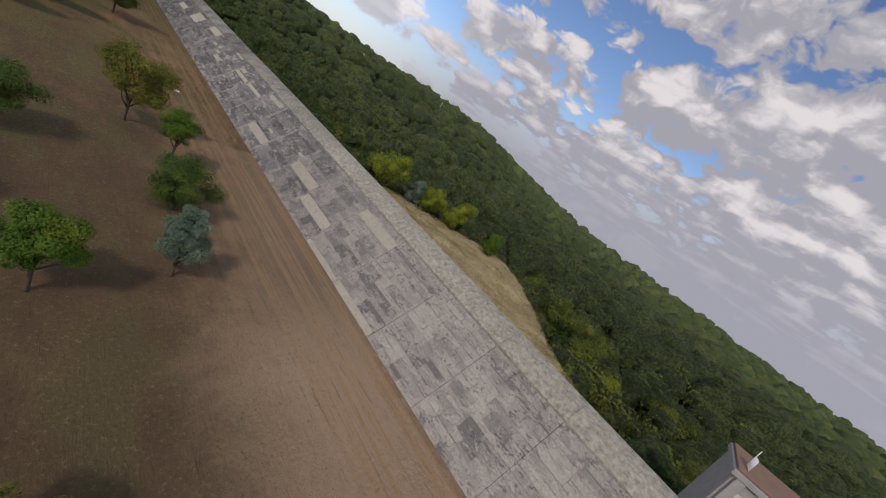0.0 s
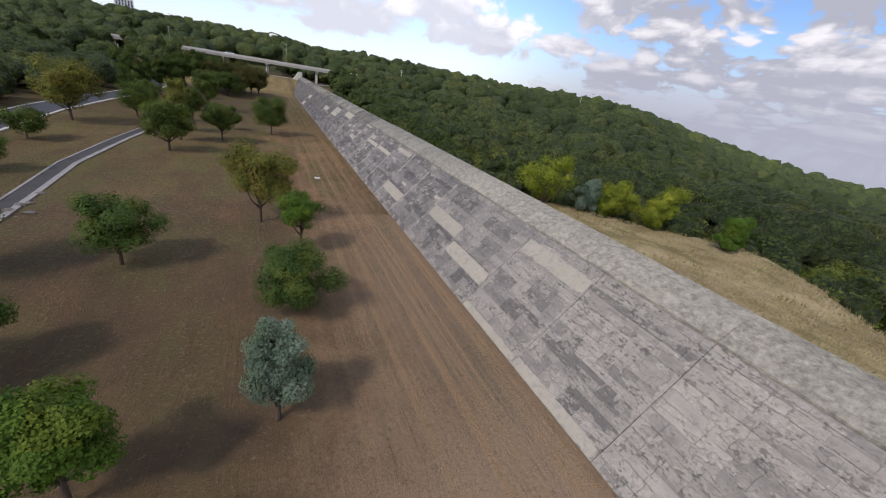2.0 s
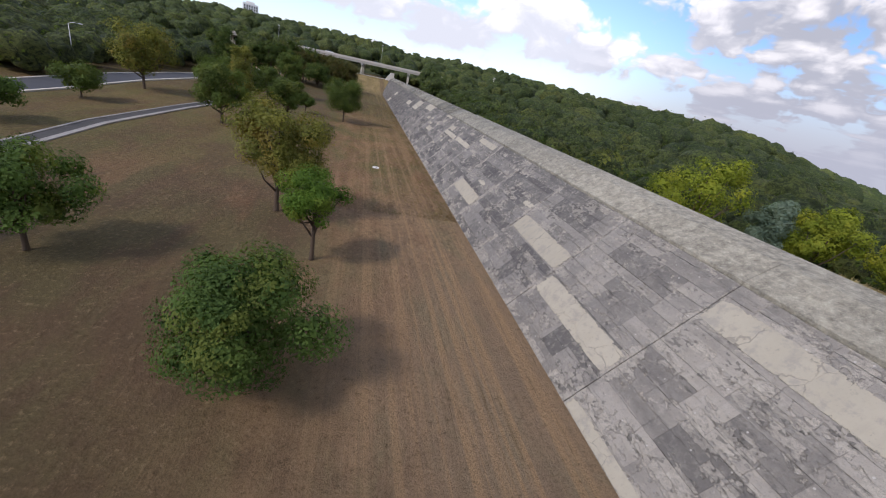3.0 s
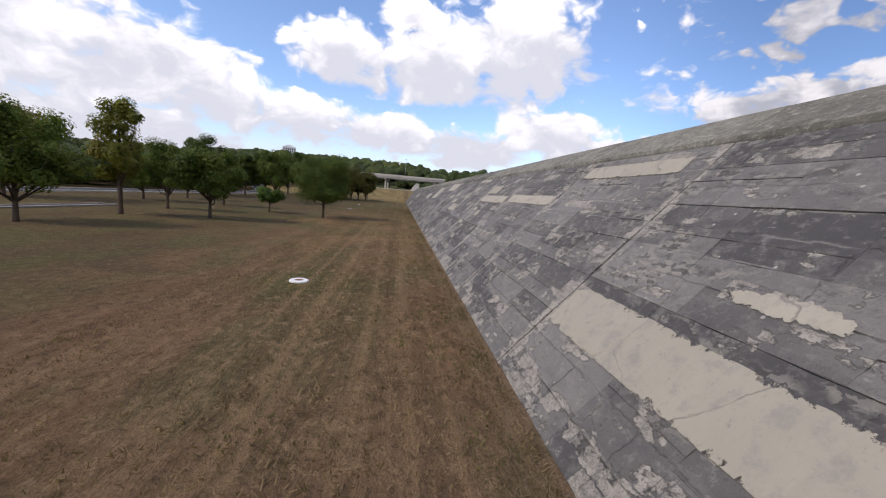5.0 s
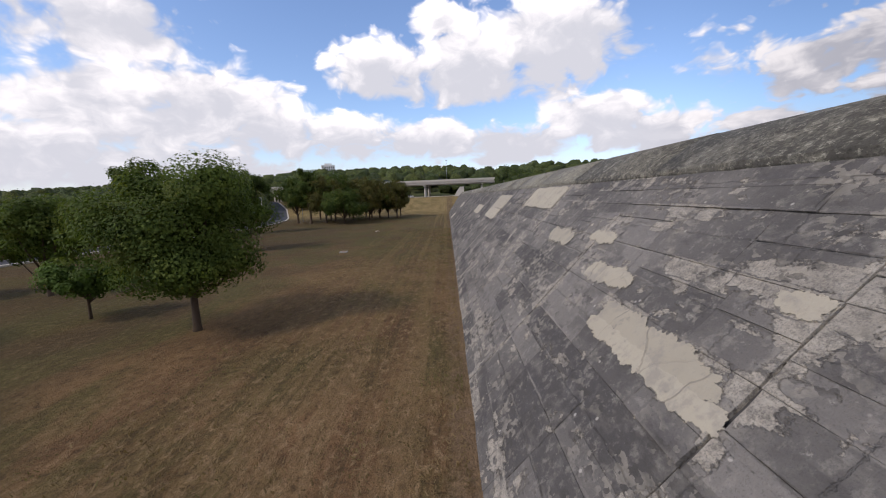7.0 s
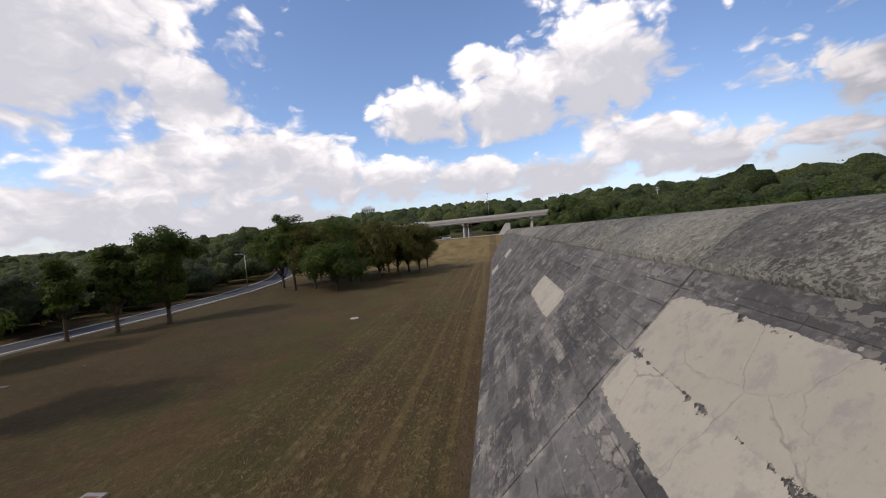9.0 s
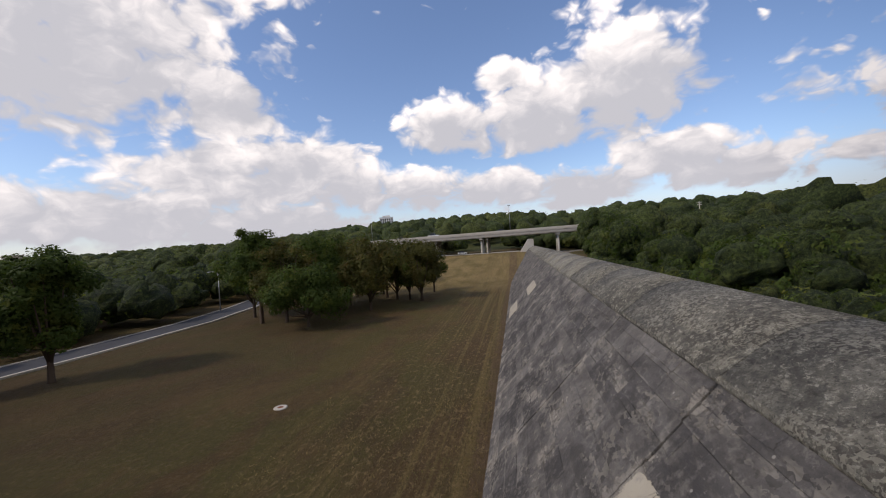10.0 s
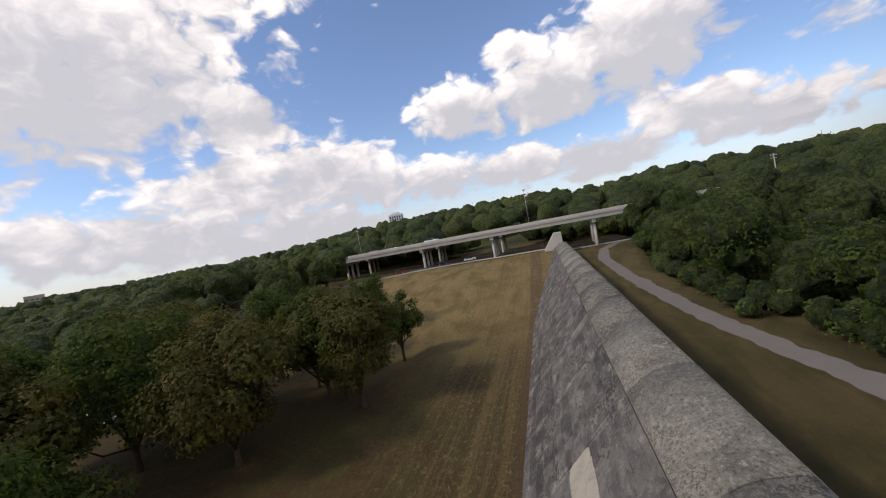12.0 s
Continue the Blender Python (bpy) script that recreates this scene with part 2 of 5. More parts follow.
    pick = k.n("ShaderNodeSeparateXYZ", ins={0: cell}).outputs[0]
    flaky = k.ramp(k.noise(k.scaled(p, 0.7, 0.4, 0.7), 1.0, 5.0, 0.65), 0.50, 0.60)
    c = k.mix(k.math("MULTIPLY", k.math("MULTIPLY", k.ramp(pick, 0.62, 0.66), flaky), 0.55), c, (0.30, 0.285, 0.255))
    c = k.mix(k.math("MULTIPLY", k.math("MULTIPLY", k.ramp(pick, 0.24, 0.20), flaky), 0.6), c, (0.062, 0.06, 0.058))
    tile = k.math("MULTIPLY", k.ramp(bit, 0.66, 0.72), k.ramp(mid, 0.42, 0.58))
    c = k.mix(k.math("MULTIPLY", tile, k.ramp(s.outputs[1], 140.0, 200.0, 0.12, 0.45)), c, (0.225, 0.214, 0.196))
    c = k.mix(k.math("MULTIPLY", k.ramp(bit, 0.22, 0.16), k.math("MULTIPLY", k.ramp(mid, 0.60, 0.44), k.ramp(s.outputs[1], 90.0, 150.0, 0.15, 0.4))), c, (0.068, 0.066, 0.066))
    stone = k.n("ShaderNodeTexVoronoi", ins={"Vector": p, "Scale": 1.6, "Randomness": 1.0}).outputs[0]
    c = k.mix(k.ramp(stone, 0.045, 0.085, 0.7, 0.0), c, (0.46, 0.45, 0.43))
    # darker from y 150 on, most where the mottling is dark
    c = k.mix(k.math("MULTIPLY", k.ramp(k.math("ADD", s.outputs[1], k.math("MULTIPLY", blot, 60.0)), 150.0, 240.0), k.ramp(mid, 0.62, 0.45, 0.25, 0.75)), c, k.mix(1.0, c, (0.52, 0.515, 0.51), "MULTIPLY"))
    c = k.mix(1.0, c, (1.055, 1.02, 0.94), "MULTIPLY")
    put(k, b, "Base Color", c)
    h = k.math("ADD", k.math("MULTIPLY", spall, -0.55), k.math("ADD", k.math("MULTIPLY", fine, 0.8), k.math("ADD", k.math("MULTIPLY", grit, 0.25), k.math("MULTIPLY", blk, 0.7))))
    bump(k, b, k.math("ADD", h, k.ramp(seam, 0.2, 0.9, 0.0, -0.25)), 1.0, 0.06)


def concrete_cap(k, b):
    """Crest: exposed-aggregate concrete, dark with lichen, pale worn spots and streaks running over it."""
    p = place(k)
    r = rnd(k)
    s = k.n("ShaderNodeSeparateXYZ", ins={0: p})
    big = k.noise(p, 0.35, 4.0, 0.6)
    mott = k.noise(k.scaled(p, 1.0, 0.85, 1.0), 2.1, 9.0, 0.75, 0.2)
    fine = k.noise(k.scaled(p, 1.0, 0.6, 1.0), 7.0, 7.0, 0.78, 0.2)
    grit = k.noise(p, 30.0, 4.0, 0.8)
    streak = k.noise(k.scaled(p, 0.25, 1.9, 0.25), 1.0, 6.0, 0.68)
    tone = k.math("ADD", k.math("MULTIPLY", big, 0.75), k.math("MULTIPLY", r, 0.25))
    c = k.mix(k.ramp(tone, 0.36, 0.66), (0.100, 0.093, 0.084), (0.265, 0.245, 0.212))
    c = k.mix(k.ramp(k.math("ADD", s.outputs[1], k.math("MULTIPLY", big, 30.0)), 130.0, 70.0, 0.0, 0.4), c, (0.30, 0.286, 0.258))
    c = k.mix(k.ramp(streak, 0.34, 0.48, 0.15, 0.0), c, (0.085, 0.083, 0.08))
    c = k.mix(k.ramp(mott, 0.50, 0.62, 0.0, 0.65), c, (0.31, 0.287, 0.245))
    c = k.mix(k.ramp(mott, 0.34, 0.46, 0.45, 0.0), c, (0.085, 0.081, 0.073))
    spot = k.noise(p, 4.2, 5.0, 0.72)
    c = k.mix(k.ramp(spot, 0.54, 0.64, 0.0, 0.4), c, (0.37, 0.35, 0.305))
    c = k.mix(k.ramp(spot, 0.36, 0.46, 0.4, 0.0), c, (0.066, 0.064, 0.058))
    c = k.mix(k.ramp(k.math("ADD", k.math("MULTIPLY", fine, 0.75), k.math("MULTIPLY", mott, 0.25)), 0.545, 0.585, 0.0, 0.8), c, (0.44, 0.41, 0.355))
    c = k.mix(k.ramp(fine, 0.38, 0.46, 0.75, 0.0), c, (0.05, 0.048, 0.045))
    c = k.mix(k.ramp(grit, 0.36, 0.5, 0.6, 0.0), c, (0.06, 0.058, 0.054))
    c = k.mix(k.ramp(k.math("ADD", s.outputs[1], k.math("MULTIPLY", mott, 40.0)), 140.0, 85.0, 0.0, 0.58), c, k.mix(k.ramp(mott, 0.32, 0.64), (0.205, 0.182, 0.152), (0.49, 0.44, 0.365)))
    cell = k.n("ShaderNodeTexVoronoi", ins={"Vector": k.n("ShaderNodeVectorMath", operation="ADD", ins={0: k.scaled(p, 1.0, 0.85, 1.0), 1: k.scaled(k.n("ShaderNodeTexNoise", ins={"Vector": p, "Scale": 6.0, "Detail": 3.0}).outputs[1], 0.22, 0.22, 0.22)}).outputs[0], "Scale": 15.0}).outputs[1]
    pick = k.n("ShaderNodeSeparateXYZ", ins={0: cell}).outputs[0]
    rough = k.ramp(k.noise(k.scaled(p, 0.5, 0.3, 0.5), 1.0, 4.0, 0.6), 0.42, 0.58)
    late = k.math("MULTIPLY", rough, k.ramp(s.outputs[1], 120.0, 170.0, 0.15, 1.0))
    c = k.mix(k.math("MULTIPLY", k.math("MULTIPLY", k.ramp(pick, 0.58, 0.63), late), 0.55), c, (0.34, 0.315, 0.268))
    c = k.mix(k.math("MULTIPLY", k.math("MULTIPLY", k.ramp(pick, 0.36, 0.30), late), 0.5), c, (0.072, 0.061, 0.052))
    edge = k.math("MULTIPLY", k.ramp(k.math("ADD", s.outputs[0], k.math("MULTIPLY", k.math("SUBTRACT", fine, 0.5), 0.5)), 10.42, 10.54), k.ramp(s.outputs[1], 40.0, 60.0))
    c = k.mix(k.math("MULTIPLY", edge, 0.75), c, (0.46, 0.44, 0.41))
    c = k.mix(1.0, c, (1.0, 1.02, 0.95), "MULTIPLY")
    put(k, b, "Base Color", c)
    bump(k, b, k.math("ADD", fine, k.math("MULTIPLY", grit, 0.6)), 1.0, 0.06)


def concrete_patch(k, b):
    """Cream-grey shotcrete repair: fairly even, with stains, hairline cracks and crumbled spots."""
    p = place(k)
    r = rnd(k)
    big = k.noise(p, 0.5, 5.0, 0.6)
    blot = k.noise(p, 1.4, 9.0, 0.72)
    fine = k.noise(p, 7.0, 7.0, 0.75)
    c = k.mix(k.math("ADD", k.math("MULTIPLY", big, 0.7), k.math("MULTIPLY", r, 0.35)), (0.285, 0.267, 0.220), (0.43, 0.402, 0.332))
    c = k.mix(k.ramp(blot, 0.50, 0.64, 0.0, 0.6), c, (0.245, 0.236, 0.22))
    c = k.mix(k.ramp(k.noise(k.scaled(p, 0.3, 2.2, 0.3), 1.0, 6.0, 0.7), 0.53, 0.66, 0.0, 0.1), c, (0.20, 0.193, 0.182))
    c = k.mix(k.ramp(blot, 0.33, 0.41, 0.6, 0.0), c, (0.20, 0.193, 0.182))
    c = k.mix(k.ramp(fine, 0.58, 0.68, 0.0, 0.5), c, (0.24, 0.232, 0.215))
    c = k.mix(k.ramp(fine, 0.30, 0.38, 0.5, 0.0), c, (0.19, 0.18, 0.165))
    jig = k.n("ShaderNodeTexNoise", ins={"Vector": p, "Scale": 1.2, "Detail": 6.0}).outputs[1]
    wv = k.n("ShaderNodeVectorMath", operation="MULTIPLY_ADD", ins={0: jig, 1: (0.35, 0.35, 0.35), 2: k.scaled(p, 0.5, 0.6, 0.5)}).outputs[0]
    crack = k.n("ShaderNodeTexVoronoi", feature="DISTANCE_TO_EDGE", ins={"Vector": wv, "Scale": 0.8}).outputs[0]
    c = k.mix(k.math("MULTIPLY", k.ramp(crack, 0.004, 0.011, 0.45, 0.0), k.ramp(big, 0.48, 0.56)), c, (0.12, 0.115, 0.11))
    c = k.mix(1.0, c, (1.0, 0.97, 0.915), "MULTIPLY")
    put(k, b, "Base Color", c)
    bump(k, b, k.math("ADD", fine, k.ramp(crack, 0.004, 0.014, -0.6, 0.0)), 0.6, 0.04)
    rim = k.n("ShaderNodeAttribute", attribute_name="depth_in").outputs["Fac"]
    gone = k.math("ADD", rim, k.math("ADD", k.math("MULTIPLY", k.math("SUBTRACT", blot, 0.5), 1.9), k.math("MULTIPLY", k.math("SUBTRACT", fine, 0.5), 0.9)))
    bare = k.n("ShaderNodeBsdfTransparent")
    both = k.n("ShaderNodeMixShader", ins={0: k.ramp(gone, 0.24, 0.30), 1: bare.outputs[0], 2: b.outputs[0]})
    end = [q for q in k.t.nodes if q.bl_idname == "ShaderNodeOutputMaterial"][0]
    k.t.links.new(both.outputs[0], end.inputs[0])


def dry_grass(k, b):
    """Parched lawn: brown with greener drifts, mowing lanes along the dam, tufts."""
    p = place(k)
    s = k.n("ShaderNodeSeparateXYZ", ins={0: p})
    x, y = s.outputs[0], s.outputs[1]
    big = k.noise(p, 0.035, 5.0, 0.6)
    mid = k.noise(p, 0.16, 7.0, 0.68, 0.4)
    drift = k.noise(k.scaled(p, 0.20, 0.085, 0.0), 1.0, 6.0, 0.66, 0.3)
    lanes = k.noise(k.scaled(p, 1.05, 0.012, 0.0), 1.0, 4.0, 0.65)
    comb = k.noise(k.scaled(p, 3.6, 0.16, 0.0), 1.0, 5.0, 0.75)
    tuft = k.noise(p, 3.2, 8.0, 0.78)
    blade = k.noise(k.scaled(p, 22.0, 12.0, 10.0), 1.0, 4.0, 0.8)
    near = k.ramp(k.math("ADD", x, k.math("MULTIPLY", mid, 5.0)), -14.0, -3.0)
    c = k.mix(k.ramp(mid, 0.34, 0.66), (0.175, 0.104, 0.056), (0.315, 0.200, 0.108))
    green = k.mix(k.ramp(tuft, 0.35, 0.65), (0.070, 0.078, 0.024), (0.165, 0.160, 0.060))
    c = k.mix(k.ramp(k.math("ADD", k.math("MULTIPLY", big, 0.45), k.math("MULTIPLY", drift, 0.55)), 0.46, 0.57, 0.0, 0.8), c, green)
    # shaded lawn away from the dam: the darkening is put into the colour
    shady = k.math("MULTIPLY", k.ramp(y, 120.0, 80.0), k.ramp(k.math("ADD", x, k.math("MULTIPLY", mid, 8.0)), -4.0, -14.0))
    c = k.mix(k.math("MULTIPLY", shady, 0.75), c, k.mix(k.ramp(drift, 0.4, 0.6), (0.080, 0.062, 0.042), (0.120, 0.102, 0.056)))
    # reddish bare soil where the mower and water wear the lawn
    soil = k.math("MULTIPLY", k.ramp(y, 120.0, 60.0), k.ramp(k.math("ADD", x, k.math("MULTIPLY", mid, 8.0)), -16.0, 0.0))
    c = k.mix(k.math("MULTIPLY", soil, 0.7), c, k.mix(drift, (0.195, 0.155, 0.120), (0.340, 0.275, 0.212)))
    # brighter soil below y 52: a sunlit patch put into the colour
    bare = k.math("MULTIPLY", k.ramp(y, 52.0, 36.0), k.ramp(k.math("ADD", x, k.math("MULTIPLY", mid, 8.0)), -16.0, -5.0))
    c = k.mix(k.math("MULTIPLY", bare, 0.75), c, k.mix(drift, (0.36, 0.265, 0.190), (0.60, 0.46, 0.345)))
    red = k.math("MULTIPLY", k.ramp(k.noise(k.scaled(p, 0.13, 0.035, 0.0), 1.0, 4.0, 0.6), 0.50, 0.60), k.math("MULTIPLY", k.ramp(y, 50.0, 95.0), k.ramp(y, 175.0, 120.0)))
    c = k.mix(k.math("MULTIPLY", red, 0.6), c, k.mix(tuft, (0.185, 0.100, 0.060), (0.32, 0.19, 0.115)))
    # greener under and beyond the trees
    grove = k.math("MULTIPLY", k.ramp(k.math("ADD", x, k.math("MULTIPLY", mid, 8.0)), -8.0, -17.0), k.math("MULTIPLY", k.ramp(y, 84.0, 100.0), k.ramp(y, 185.0, 160.0)))
    c = k.mix(k.math("MULTIPLY", grove, 0.7), c, k.mix(k.ramp(drift, 0.38, 0.62), (0.086, 0.072, 0.034), (0.128, 0.124, 0.044)))
    # greener towards the bridge, and darkened: cloud shade is put into the colour
    green_dim = k.ramp(y, 128.0, 200.0)
    field = k.mix(k.ramp(mid, 0.38, 0.62), (0.076, 0.052, 0.021), (0.122, 0.086, 0.032))
    field = k.mix(k.ramp(drift, 0.41, 0.56, 0.0, 0.85), field, (0.094, 0.094, 0.022))
    field = k.mix(k.math("MULTIPLY", k.ramp(lanes, 0.46, 0.60, 0.0, 0.75), k.ramp(x, -16.0, -3.0)), field, (0.068, 0.088, 0.018))
    # tree shade away from the dam, mixed into the field colour
    field = k.mix(k.ramp(k.math("ADD", x, k.math("MULTIPLY", mid, 10.0)), -8.0, -26.0, 0.0, 0.6), field, k.mix(drift, (0.044, 0.032, 0.015), (0.072, 0.056, 0.023)))
    field = k.mix(k.math("MULTIPLY", k.ramp(x, -9.0, -2.0), k.ramp(tuft, 0.35, 0.6, 0.2, 0.7)), field, k.mix(k.ramp(lanes, 0.45, 0.58), (0.118, 0.080, 0.042), (0.215, 0.185, 0.078)))
    # whole field toned down again for the cloud shade
    field = k.mix(1.0, field, (0.79, 0.80, 0.80), "MULTIPLY")
    c = k.mix(k.math("MULTIPLY", green_dim, 0.9), c, field)
    damp = k.n("ShaderNodeVectorMath", operation="DISTANCE", ins={0: k.scaled(p, 1.0, 0.9, 0.0), 1: (-8.2, 95.9, 0.0)}).outputs["Value"]
    c = k.mix(k.math("MULTIPLY", k.ramp(k.math("ADD", damp, k.math("MULTIPLY", drift, 5.0)), 7.2, 3.2), 0.8), c, k.mix(k.ramp(tuft, 0.35, 0.6), (0.062, 0.072, 0.020), (0.150, 0.152, 0.052)))
    straw = k.math("MULTIPLY", k.ramp(y, 265.0, 310.0), k.ramp(y, 371.0, 360.0))
    c = k.mix(k.math("MULTIPLY", straw, 0.85), c, k.mix(k.ramp(drift, 0.35, 0.62), (0.17, 0.145, 0.055), (0.33, 0.26, 0.125)))
    # mowing lanes
    c = k.mix(k.math("MULTIPLY", k.ramp(lanes, 0.48, 0.60, 0.0, 0.68), near), c, k.mix(k.ramp(y, 110.0, 170.0), (0.38, 0.262, 0.155), (0.20, 0.148, 0.066)))
    c = k.mix(k.math("MULTIPLY", k.ramp(lanes, 0.36, 0.48, 0.4, 0.0), k.math("MULTIPLY", k.ramp(y, 70.0, 110.0, 0.35, 1.0), k.math("MULTIPLY_ADD", near, 0.7, 0.3))), c, k.mix(k.ramp(y, 90.0, 130.0), (0.125, 0.080, 0.050), (0.088, 0.075, 0.034)))
    c = k.mix(k.math("MULTIPLY", k.ramp(comb, 0.56, 0.68, 0.0, 0.5), k.math("MULTIPLY_ADD", near, 0.8, 0.2)), c, k.mix(k.math("MULTIPLY", green_dim, 0.75), (0.40, 0.285, 0.165), (0.19, 0.145, 0.066)))
    c = k.mix(k.math("MULTIPLY", k.ramp(comb, 0.32, 0.44, 0.5, 0.0), k.math("MULTIPLY_ADD", near, 0.6, 0.4)), c, (0.075, 0.056, 0.028))
    hay = k.noise(k.scaled(p, 2.6, 1.5, 0.0), 1.0, 6.0, 0.74, 0.6)
    hay = k.mix(k.ramp(y, 55.0, 90.0, 0.3, 1.0), (0.5, 0.5, 0.5), hay)
    c = k.mix(k.math("MULTIPLY", k.ramp(hay, 0.53, 0.62, 0.0, 0.8), k.math("MULTIPLY_ADD", near, 0.75, 0.25)), c, k.mix(k.math("MULTIPLY", green_dim, 0.7), (0.40, 0.29, 0.175), (0.19, 0.15, 0.07)))
    c = k.mix(k.ramp(hay, 0.36, 0.47, 0.6, 0.0), c, (0.080, 0.056, 0.031))
    toe = k.math("MULTIPLY", k.ramp(k.math("ADD", x, k.math("MULTIPLY", k.math("SUBTRACT", tuft, 0.5), 1.2)), -1.0, -0.6), k.ramp(x, 2.0, 2.1, 1.0, 0.0))
    c = k.mix(k.math("MULTIPLY", toe, k.ramp(k.noise(p, 0.9, 4.0), 0.35, 0.6, 0.3, 0.9)), c, k.mix(green_dim, k.mix(tuft, (0.19, 0.130, 0.085), (0.37, 0.275, 0.185)), k.mix(tuft, (0.085, 0.058, 0.036), (0.19, 0.135, 0.085))))
    c = k.mix(k.ramp(tuft, 0.54, 0.66, 0.0, 0.5), c, k.mix(k.math("MULTIPLY", green_dim, 0.7), (0.33, 0.245, 0.16), (0.13, 0.105, 0.05)))
    c = k.mix(k.ramp(tuft, 0.34, 0.46, 0.6, 0.0), c, (0.068, 0.050, 0.024))
    c = k.mix(k.ramp(blade, 0.38, 0.56, 0.4, 0.0), c, (0.06, 0.046, 0.022))
    # behind the crest: straw and eroded cream soil, then green
    behind = k.ramp(x, 9.0, 10.0)
    early = k.math("MULTIPLY", behind, k.ramp(y, 100.0, 130.0, 1.0, 0.0))
    c = k.mix(k.math("MULTIPLY", early, 0.85), c, k.mix(k.ramp(k.math("ADD", k.math("MULTIPLY", tuft, 0.5), k.math("MULTIPLY", mid, 0.5)), 0.38, 0.62), (0.24, 0.20, 0.105), (0.50, 0.44, 0.27)))
    c = k.mix(k.math("MULTIPLY", early, k.ramp(k.math("ADD", drift, k.math("MULTIPLY", k.ramp(x, 24.0, 12.0), 0.12)), 0.52, 0.64, 0.0, 0.65)), c, k.mix(tuft, (0.075, 0.078, 0.026), (0.20, 0.18, 0.07)))
    back = k.math("MULTIPLY", behind, k.ramp(y, 105.0, 150.0))
    c = k.mix(k.math("MULTIPLY", back, 0.85), c, k.mix(k.ramp(drift, 0.35, 0.65), (0.050, 0.052, 0.018), (0.115, 0.092, 0.040)))
    forest = k.math("MAXIMUM", k.ramp(y, 415.0, 450.0), k.math("MAXIMUM", k.ramp(x, 45.0, 70.0), k.ramp(x, -150.0, -105.0, 1.0, 0.0)))
    c = k.mix(forest, c, k.mix(k.ramp(k.noise(p, 0.02, 6.0, 0.7), 0.4, 0.6), (0.025, 0.036, 0.013), (0.07, 0.085, 0.03)))
    c = k.mix(1.0, c, (1.04, 0.965, 0.835), "MULTIPLY")
    put(k, b, "Base Color", c)
    bump(k, b, k.math("ADD", k.math("ADD", k.math("MULTIPLY", tuft, 0.8), k.math("MULTIPLY_ADD", hay, 1.1, k.math("MULTIPLY", comb, 0.5))), k.math("MULTIPLY", blade, 0.25)), 1.0, 0.28)


def leaves(name, dark, light, warm, warm_amount):
    """Leaves vary one by one, and from bough to bough or, in the woods, from tree to tree."""
    def build(k, b):
        g = k.n("ShaderNodeNewGeometry")
        isl = g.outputs["Random Per Island"]
        pos = g.outputs["Position"]
        woods = name == "leaves_wood"
        cell = k.n("ShaderNodeTexVoronoi", ins={"Vector": k.scaled(pos, 0.14, 0.14, 0.0) if woods else k.scaled(pos, 0.7, 0.7, 0.7), "Scale": 1.0}).outputs[1]
        hue = k.n("ShaderNodeSeparateXYZ", ins={0: cell})
        v = k.math("ADD", k.math("MULTIPLY", isl, 0.28), k.math("MULTIPLY", hue.outputs[0], 0.72))
        c = k.mix(v, dark, light)
        c = k.mix(k.ramp(hue.outputs[1], 0.80 - 0.6 * warm_amount, 1.0, 0.0, min(1.0, 0.45 + warm_amount)), c, warm)
        c = k.mix(k.ramp(k.noise(pos, 0.02 if woods else 0.5, 3.0), 0.38, 0.60, 0.45, 0.0), c, [q * 0.8 for q in dark])
        put(k, b, "Base Color", c)
        put(k, b, "Specular IOR Level", 0.08)
        thin = k.n("ShaderNodeBsdfTranslucent", ins={"Color": k.mix(1.0, c, (1.5, 1.6, 0.8), "MULTIPLY")})
        both = k.n("ShaderNodeMixShader", ins={0: 0.3, 1: b.outputs[0], 2: thin.outputs[0]})
        end = [q for q in k.t.nodes if q.bl_idname == "ShaderNodeOutputMaterial"][0]
        k.t.links.new(both.outputs[0], end.inputs[0])
    return material(name, build, 0.6)


def canopy(k, b):
    """Tree tops of the woods: each crown its own green, dappled by leaf clumps; the shade between them is put into the
    colour.
    """
    g = k.n("ShaderNodeNewGeometry")
    p = g.outputs["Position"]
    isl = g.outputs["Random Per Island"]
    clump = k.noise(p, 1.35, 6.0, 0.74)
    leaf = k.noise(p, 5.5, 4.0, 0.8)
    wide = k.noise(p, 0.018, 3.0, 0.6)
    c = k.mix(isl, (0.034, 0.056, 0.017), (0.108, 0.144, 0.036))
    c = k.mix(k.ramp(isl, 0.80, 0.95, 0.0, 0.7), c, (0.150, 0.155, 0.030))
    c = k.mix(k.ramp(wide, 0.40, 0.60, 0.45, 0.0), c, (0.036, 0.060, 0.016))
    # sunlit stretches of the woods, painted as a lighter green
    c = k.mix(k.ramp(wide, 0.50, 0.64, 0.0, 0.45), c, (0.140, 0.165, 0.044))
    # shaded hollows and lit clumps, painted by noise
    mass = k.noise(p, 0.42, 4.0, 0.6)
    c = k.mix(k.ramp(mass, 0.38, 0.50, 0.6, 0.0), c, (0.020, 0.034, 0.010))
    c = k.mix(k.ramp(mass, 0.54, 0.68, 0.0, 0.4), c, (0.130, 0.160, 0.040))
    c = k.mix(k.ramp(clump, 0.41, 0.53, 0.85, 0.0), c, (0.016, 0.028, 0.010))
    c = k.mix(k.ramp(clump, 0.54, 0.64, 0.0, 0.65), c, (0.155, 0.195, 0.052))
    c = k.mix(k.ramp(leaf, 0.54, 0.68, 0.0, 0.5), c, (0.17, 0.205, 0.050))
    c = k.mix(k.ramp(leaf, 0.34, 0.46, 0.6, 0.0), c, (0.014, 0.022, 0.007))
    put(k, b, "Base Color", c)
    bump(k, b, k.math("ADD", clump, k.math("MULTIPLY", leaf, 0.45)), 1.0, 1.5)


